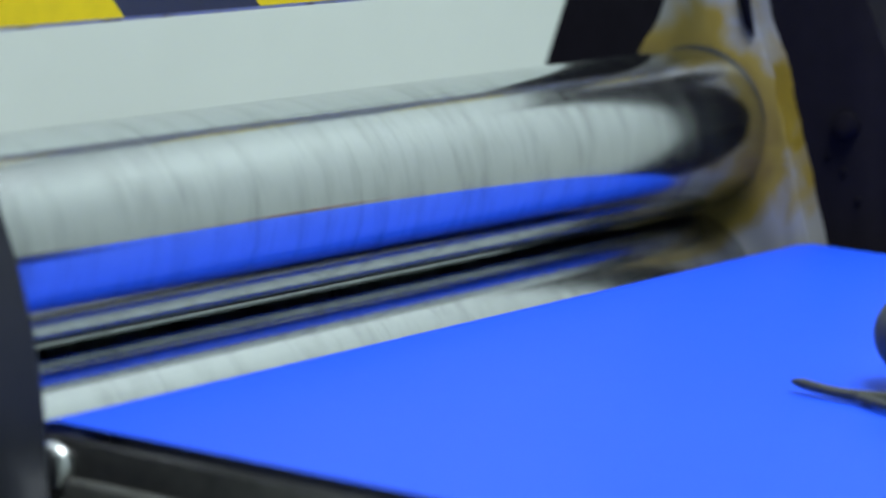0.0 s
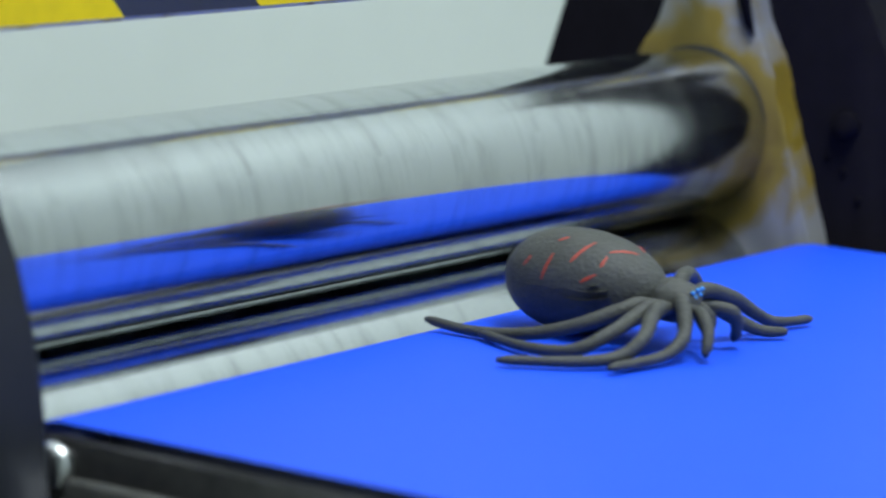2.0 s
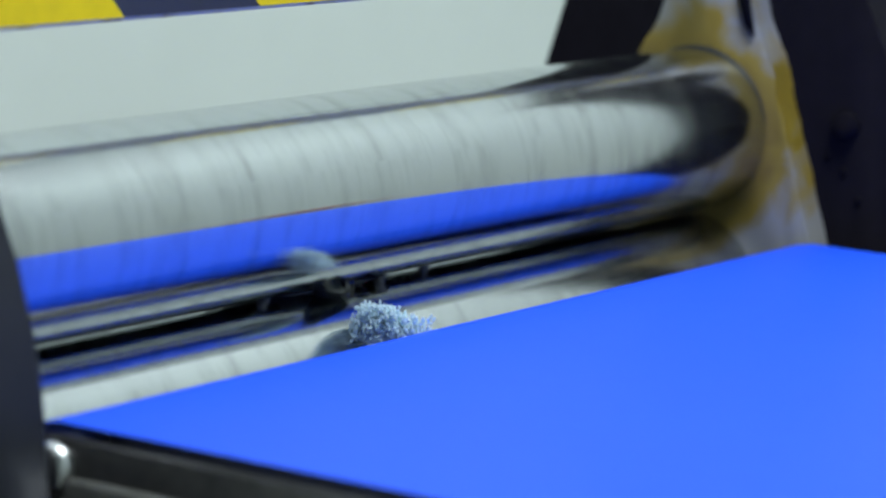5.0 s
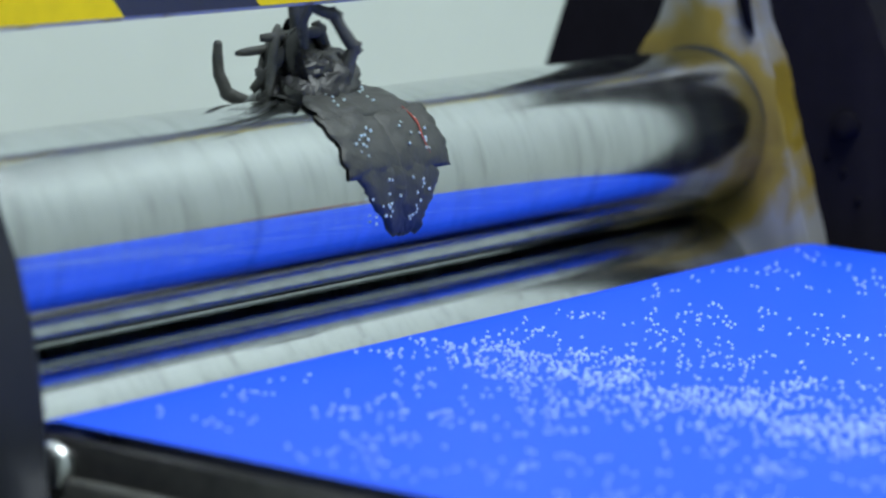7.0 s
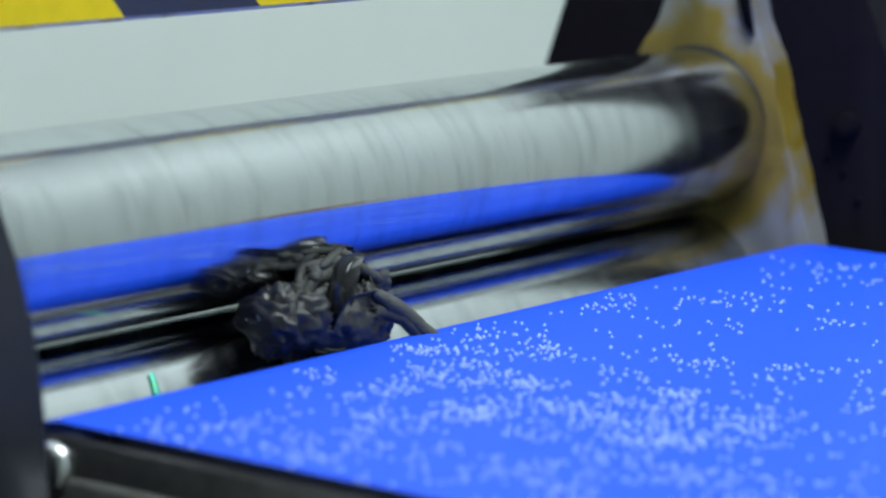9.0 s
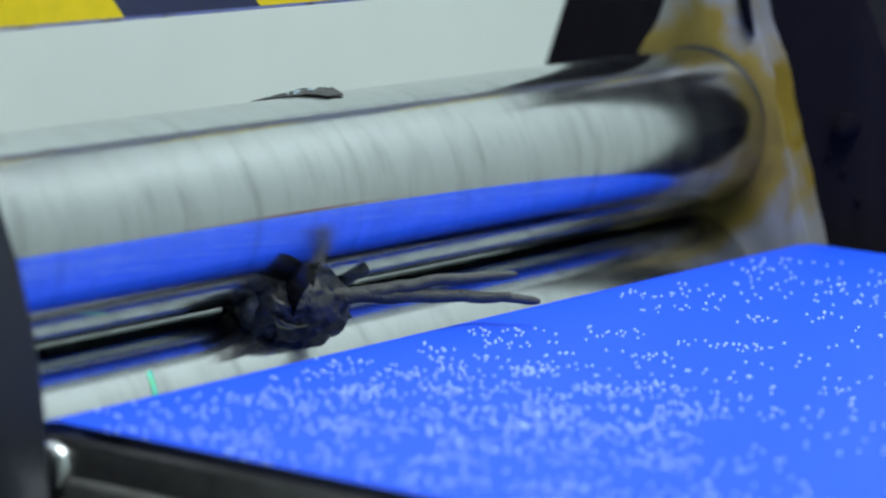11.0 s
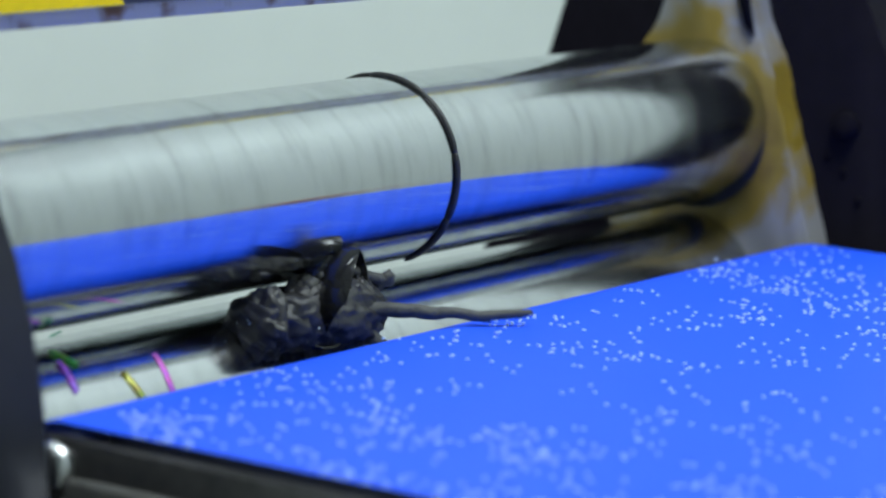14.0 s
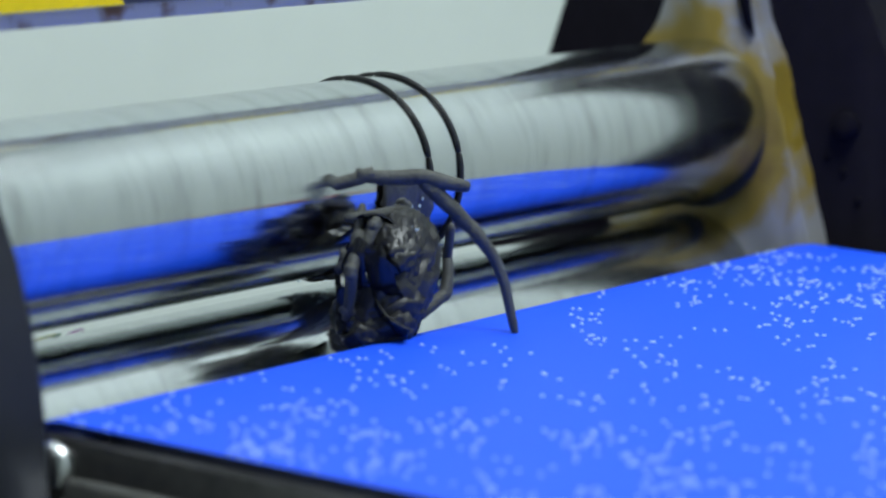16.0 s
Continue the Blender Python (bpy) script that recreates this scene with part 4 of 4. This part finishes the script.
def move_spider(rise):
    rg = random.Random(17)
    count = 0
    times = [0.0, 1.0, 2.0, 2.5, 2.75, 3.0, 3.3, 3.6, 3.8, 4.0, 4.2, 4.6, 4.9, 5.2, 5.5, 5.9, 6.1, 6.3, 6.5, 6.7, 6.85, 7.0, 7.1, 7.2, 7.3, 7.4, 7.45, 7.5, 7.6, 7.8, 8.0, 8.25, 8.5, 8.8, 9.2, 9.6, 10.0, 10.4, 10.8, 11.1, 11.3]
    times += [5.4 + 0.05 * k for k in range(77)] + [11.3 + 0.05 * k for k in range(95)]
    times = sorted(set(round(t, 2) for t in times))
    spin = {t: pose(0, 0, 0, body_tilt(t)[0], body_tilt(t)[1], 0) for t in times}
    root = {t: Matrix.Translation(body_place(t)) @ spin[t] for t in times}
    walk(SPIDER, [(t, root[t]) for t in times])
    move_legs(times, root)
    ident = Matrix.Identity(4)
    for ob, role, k in PIECES:
        axis = Vector((rg.uniform(-1, 1), rg.uniform(-1, 1), rg.uniform(-1, 1))).normalized()
        spot = Vector((rg.gauss(0, 0.012), rg.gauss(0, 0.006), rg.gauss(0, 0.008)))
        turn = Matrix.Rotation(math.radians(rg.uniform(60, 130)), 4, axis)
        mid = Vector((0, 0, 0))
        if role in ("gore", "ball", "fold"):
            # laid as overlapping scales round the lump, roughly facing out
            out = Vector((0, 0, 1))
            if role == "gore":
                mid = abdomen_point((-0.88, -0.36, 0.36, 0.88)[k // 6], -120 + 60 * (k % 6))
                out = mid.normalized()
            elif role == "ball":
                mid = ball_point(0, 30 + 60 * k) if k < 6 else ball_point(-1, 0)
                out = mid.normalized()
            count += 1
            z = 1 - 2 * ((count * 0.618) % 1)
            a = count * 2.4
            n = Vector((math.sqrt(1 - z * z) * math.cos(a), math.sqrt(1 - z * z) * math.sin(a), z))
            deep = rg.uniform(0.8, 1.0)
            spot = Vector((n.x * 0.033, n.y * 0.017, n.z * 0.020)) * deep
            if role == "ball" or role == "gore":
                spot = spot * (0.5 if role == "ball" or k // 6 in (0, 3) else 0.66)
            # the long side follows the lump
            long0 = Vector((1, 0, 0)) if role == "fold" or (role == "ball" and k == 6) else Vector((0, 1, 0))
            long1 = Vector((1, rg.uniform(-0.5, 0.5), rg.uniform(-0.5, 0.5)))
            frames = []
            for far, up in ((long0, out), (long1, n)):
                e1 = (far - far.dot(up) * up).normalized()
                frames.append(Matrix((e1, up.cross(e1), up)).transposed())
            tilt = Matrix.Rotation(math.radians(rg.uniform(-14, 14)), 4, axis)
            turn = tilt @ (frames[1] @ frames[0].transposed()).to_4x4()
        elif role == "leg":
            mesh_mid = sum((Vector(v) for v in ob.bound_box), Vector()) / 8
            base = Vector((0.004, -0.06, -0.008))
            far = max(ob.data.vertices, key=lambda v: (v.co - base).length).co
            way = Vector((1 if k % 2 else -1, rg.uniform(-0.1, 0.1), rg.uniform(-0.1, 0.1)))
            turn = (far - base).rotation_difference(way).to_matrix().to_4x4()
            mid, spot = mesh_mid, Vector((rg.uniform(-0.006, 0.006), 0.0, rg.uniform(-0.004, 0.004)))
        elif role == "core":
            spot, turn = Vector((0, -0.002, 0)), Matrix.Rotation(math.radians(88), 4, "Z")
        elif role == "head":
            mid, spot = Vector((0.004, -0.058, -0.004)), Vector((0.024, 0, 0.002))
        q_turn = turn.to_quaternion()
        inside = Vector((rg.uniform(-0.008, 0.008), rg.uniform(-0.012, 0.012), rg.uniform(-0.006, 0.006)))
        if role == "core":
            inside = Vector((0, 0, 0))
        rows = []
        for t in times:
            c = crush(t)
            local = ident
            if role in ("gore", "ball", "head", "leg"):
                home = mid.copy()
                if 2.75 < t and c < 1:
                    if role == "gore":
                        home = mid + Vector((0, between([(2.75, 0.0), (3.3, 0.012), (3.6, 0.020), (3.8, 0.055), (4.2, 0.072), (5, 0.02)], t)[0], between([(2.75, 0.0), (3.3, 0.0), (3.8, -0.008), (4.2, -0.008)], t)[0]))
                    elif role == "ball":
                        home = mid * (1 + 0.07 * between([(3.55, 0.0), (3.9, 1.0), (4.2, 1.1)], t)[0]) + Vector((between([(3.6, 0.0), (3.8, 0.010), (4.0, 0.010), (4.2, 0.0)], t)[0], between([(2.75, 0.0), (3.3, 0.010), (3.6, 0.014), (3.8, 0.006), (4.2, 0.0)], t)[0], between([(2.75, 0.0), (3.6, -0.002), (3.9, 0.002), (4.2, 0.001)], t)[0]))
                    elif role == "head":
                        home = mid + Vector((between([(2.75, 0.0), (4.2, 0.015)], t)[0], between([(2.75, 0), (3.0, 0.006), (3.3, 0.022), (3.6, 0.060), (3.8, 0.088), (4.2, 0.092)], t)[0], between([(2.75, 0), (3.3, 0.0), (3.8, -0.02), (4.2, -0.03)], t)[0]))
                    else:
                        home = mid + leg_slip(k, t)
                s = spread(t)
                goal = scale_matrix_free(spot, [min(q, 1.2) for q in s])
                pos = home.lerp(goal, c)
                rot = Matrix.Identity(3).to_quaternion().slerp(q_turn, c).to_matrix().to_4x4()
                local = Matrix.Translation(pos) @ rot @ Matrix.Translation(-mid)
            elif role in ("fold", "core"):
                s = spread(t)
                pos = (inside + tucked(t)).lerp(scale_matrix_free(spot, s), c)
                local = Matrix.Translation(pos) @ Matrix.Identity(3).to_quaternion().slerp(q_turn, c).to_matrix().to_4x4()
            elif role in ("skin", "band"):
                on_roll = None
                zc = Z_UP + rise(t)
                if role == "skin" and (4.9 <= t <= 7.4 or t >= 10.0):
                    th = skin_turn(t, k)
                    x = (SKIN_X1 if t < 9 else SKIN_X2)[k] + (0.010 if k % 2 == 0 and t > 13.5 else 0.0)
                    on_roll = Matrix.Translation((x, 0, zc)) @ pose(0, 0, 0, th) @ Matrix.Translation((0, 0, R + 0.0004 * k))
                if role == "band" and t >= 12.6:
                    off = between([(12.6, -230), (12.8, -190), (13.0, -130), (13.2, -80), (13.4, -35), (13.6, 0)], t)[0]
                    x = between([(12.6, -0.05), (13.6, 0.0), (14.5, 0.0), (16.0, 0.004)], t)[0]
                    if k > 4:
                        x += between([(12.6, -0.001), (15.5, -0.001), (15.7, -0.026), (16.0, -0.034)], t)[0]
                    on_roll = Matrix.Translation((x, 0, zc)) @ pose(0, 0, 0, off - 30 + 41.5 * (k % 5)) @ Matrix.Translation((0, 0, R))
                if on_roll is not None:
                    local = root[t].inverted() @ on_roll
                else:
                    # inside the toy, already turned as it will come out
                    if role == "band":
                        th = -260 + 41.5 * (k % 5)
                    else:
                        th = skin_turn(t, k) if not 7.4 < t < 10.0 else between([(7.4, skin_turn(7.4, k)), (10.0, skin_turn(10.0, k))], t)[0]
                    local = Matrix.Translation(inside * 0.8 + tucked(t) * (1 - c)) @ spin[t].inverted() @ pose(0, 0, 0, th)
            rows.append((t, local))
        walk(ob, rows)


def bead_shift(t):
    """How far the loose beads have been carried since the seventh second."""
    return between([(6.3, 0.012), (7.0, 0.0), (7.5, 0.0), (8.0, 0.010), (8.5, 0.023), (9.2, 0.053), (10.2, 0.085), (11.3, 0.11), (11.5, 0.118), (12.0, 0.147), (12.5, 0.19), (13.0, 0.247), (13.5, 0.305), (14.0, 0.365), (15.0, 0.492), (16.0, 0.618)], t)[0]


def move_beads():
    times = [6.3, 6.8, 7.3, 7.8, 8.3, 8.8, 9.2, 9.8, 10.6, 11.3, 11.8, 12.3, 12.8, 13.4, 14.0, 14.5, 15.0, 15.5, 16.0]
    early = (0.0, 1.0, 2.0, 2.5, 2.75, 3.0, 3.3, 3.6, 4.2)
    start = {t: body_place(t) for t in early}
    for ob, x, y, turn, luck in BEADS:
        jit = Vector((0.004 * math.sin(turn), 0.010 * math.cos(turn * 1.7), 0.006 * math.sin(turn * 2.3)))
        rows = []
        for t in early:
            rows.append((t, pose(*(Vector(start[t]) + jit), 90, 0, 90 if t < 3.1 else 90)))
        rows.append((4.9, pose(-0.07 + jit.x, -0.07 + jit.y, -0.02 + jit.z, 60, 0, 90 + (turn - 90) * 0.3)))
        rows.append((5.15, pose(-0.09, -0.09 + jit.y, 0.01 + jit.z, 30, 0, 90 + (turn - 90) * 0.65)))
        roam_x, roam_y = 0.022 * math.sin(turn * 5.1), 0.014 * math.sin(turn * 3.3)
        if x > 0.22:
            roam_x = -abs(roam_x)
        if x < -0.33:
            roam_x = abs(roam_x)
        drift = max(-0.06, min(0.04, 0.35 * (x + 0.035)))
        if x < -0.34 or x > 0.25:
            drift = drift * 0.25
        def spot(t):
            u, w = min(t, 9.5), max(0.0, min(t, 12.5) - 7.0)
            return x + drift * (u - 7.0) - drift * 0.1 * max(0, u - 8.0) ** 2 + roam_x * w, y + bead_shift(t) + roam_y * w
        x5, y5 = spot(6.3)
        rows.append((5.4 + 0.1 * luck, pose((x5 - 0.10) / 2, (y5 - 0.12) / 2, 0.06 + 0.05 * luck, 0, 0, turn)))
        rows.append((5.85 + 0.1 * luck, pose(x5, y5, BELT_Z, 0, 0, turn)))
        gone = None
        for t in times:
            bx, by = spot(t)
            bx = min(max(bx, BELT_L + 0.018), BELT_R - 0.02)
            if gone is None and by > -0.116:
                gone = (bx, t)
                rows.append((t, pose(bx, min(by, -0.094), -0.055, 0, 0, turn)))
                continue
            if gone is not None:
                rows.append((t, pose(gone[0], -0.088, -0.275, 0, 0, turn)))
            else:
                rows.append((t, pose(bx, by, BELT_Z, 0, 0, turn)))
        walk(ob, rows)


def move_strips():
    # place along the roll, angle from its top towards the front, and when it comes into view
    for ob, (x, a, t0, t1) in zip(STRIPS, [(-0.285, 52, 7.6, 11.9), (-0.300, 54, 11.9, 14.3), (-0.270, 50, 12.2, 14.2), (-0.335, 24, 11.9, 14.3), (-0.345, 38, 12.3, 14.1), (-0.40, 30, 12.6, 16.0)]):
        rows = []
        for t, d in ((0.0, 150), (t0 - 0.7, 150), (t0 - 0.35, 75), (t0, 4), ((t0 + t1) / 2, 0), (t1, -4), (min(t1 + 0.35, 15.98), -75), (16.0, -80)):
            if rows and t <= rows[-1][0]:
                continue
            rows.append((t, Matrix.Translation((x, 0, Z_LOW)) @ pose(0, 0, 0, a + d) @ Matrix.Translation((0, 0, R))))
        walk(ob, rows)



def TURN(t):
    """Degrees by which the rolls have turned: a steady pace, a slow stretch, and the pace again."""
    a = 121.0 * min(t, 9.0)
    if t > 9.0:
        u = min(t, 10.2) - 9.0
        a += 121 * u - 38 * u * u
    if t > 10.2:
        a += 28 * (min(t, 11.0) - 10.2)
    if t > 11.0:
        u = min(t, 13.0) - 11.0
        a += 28 * u + 23.0 * u * u
    if t > 13.0:
        a += 121 * (t - 13.0)
    return a


motions()
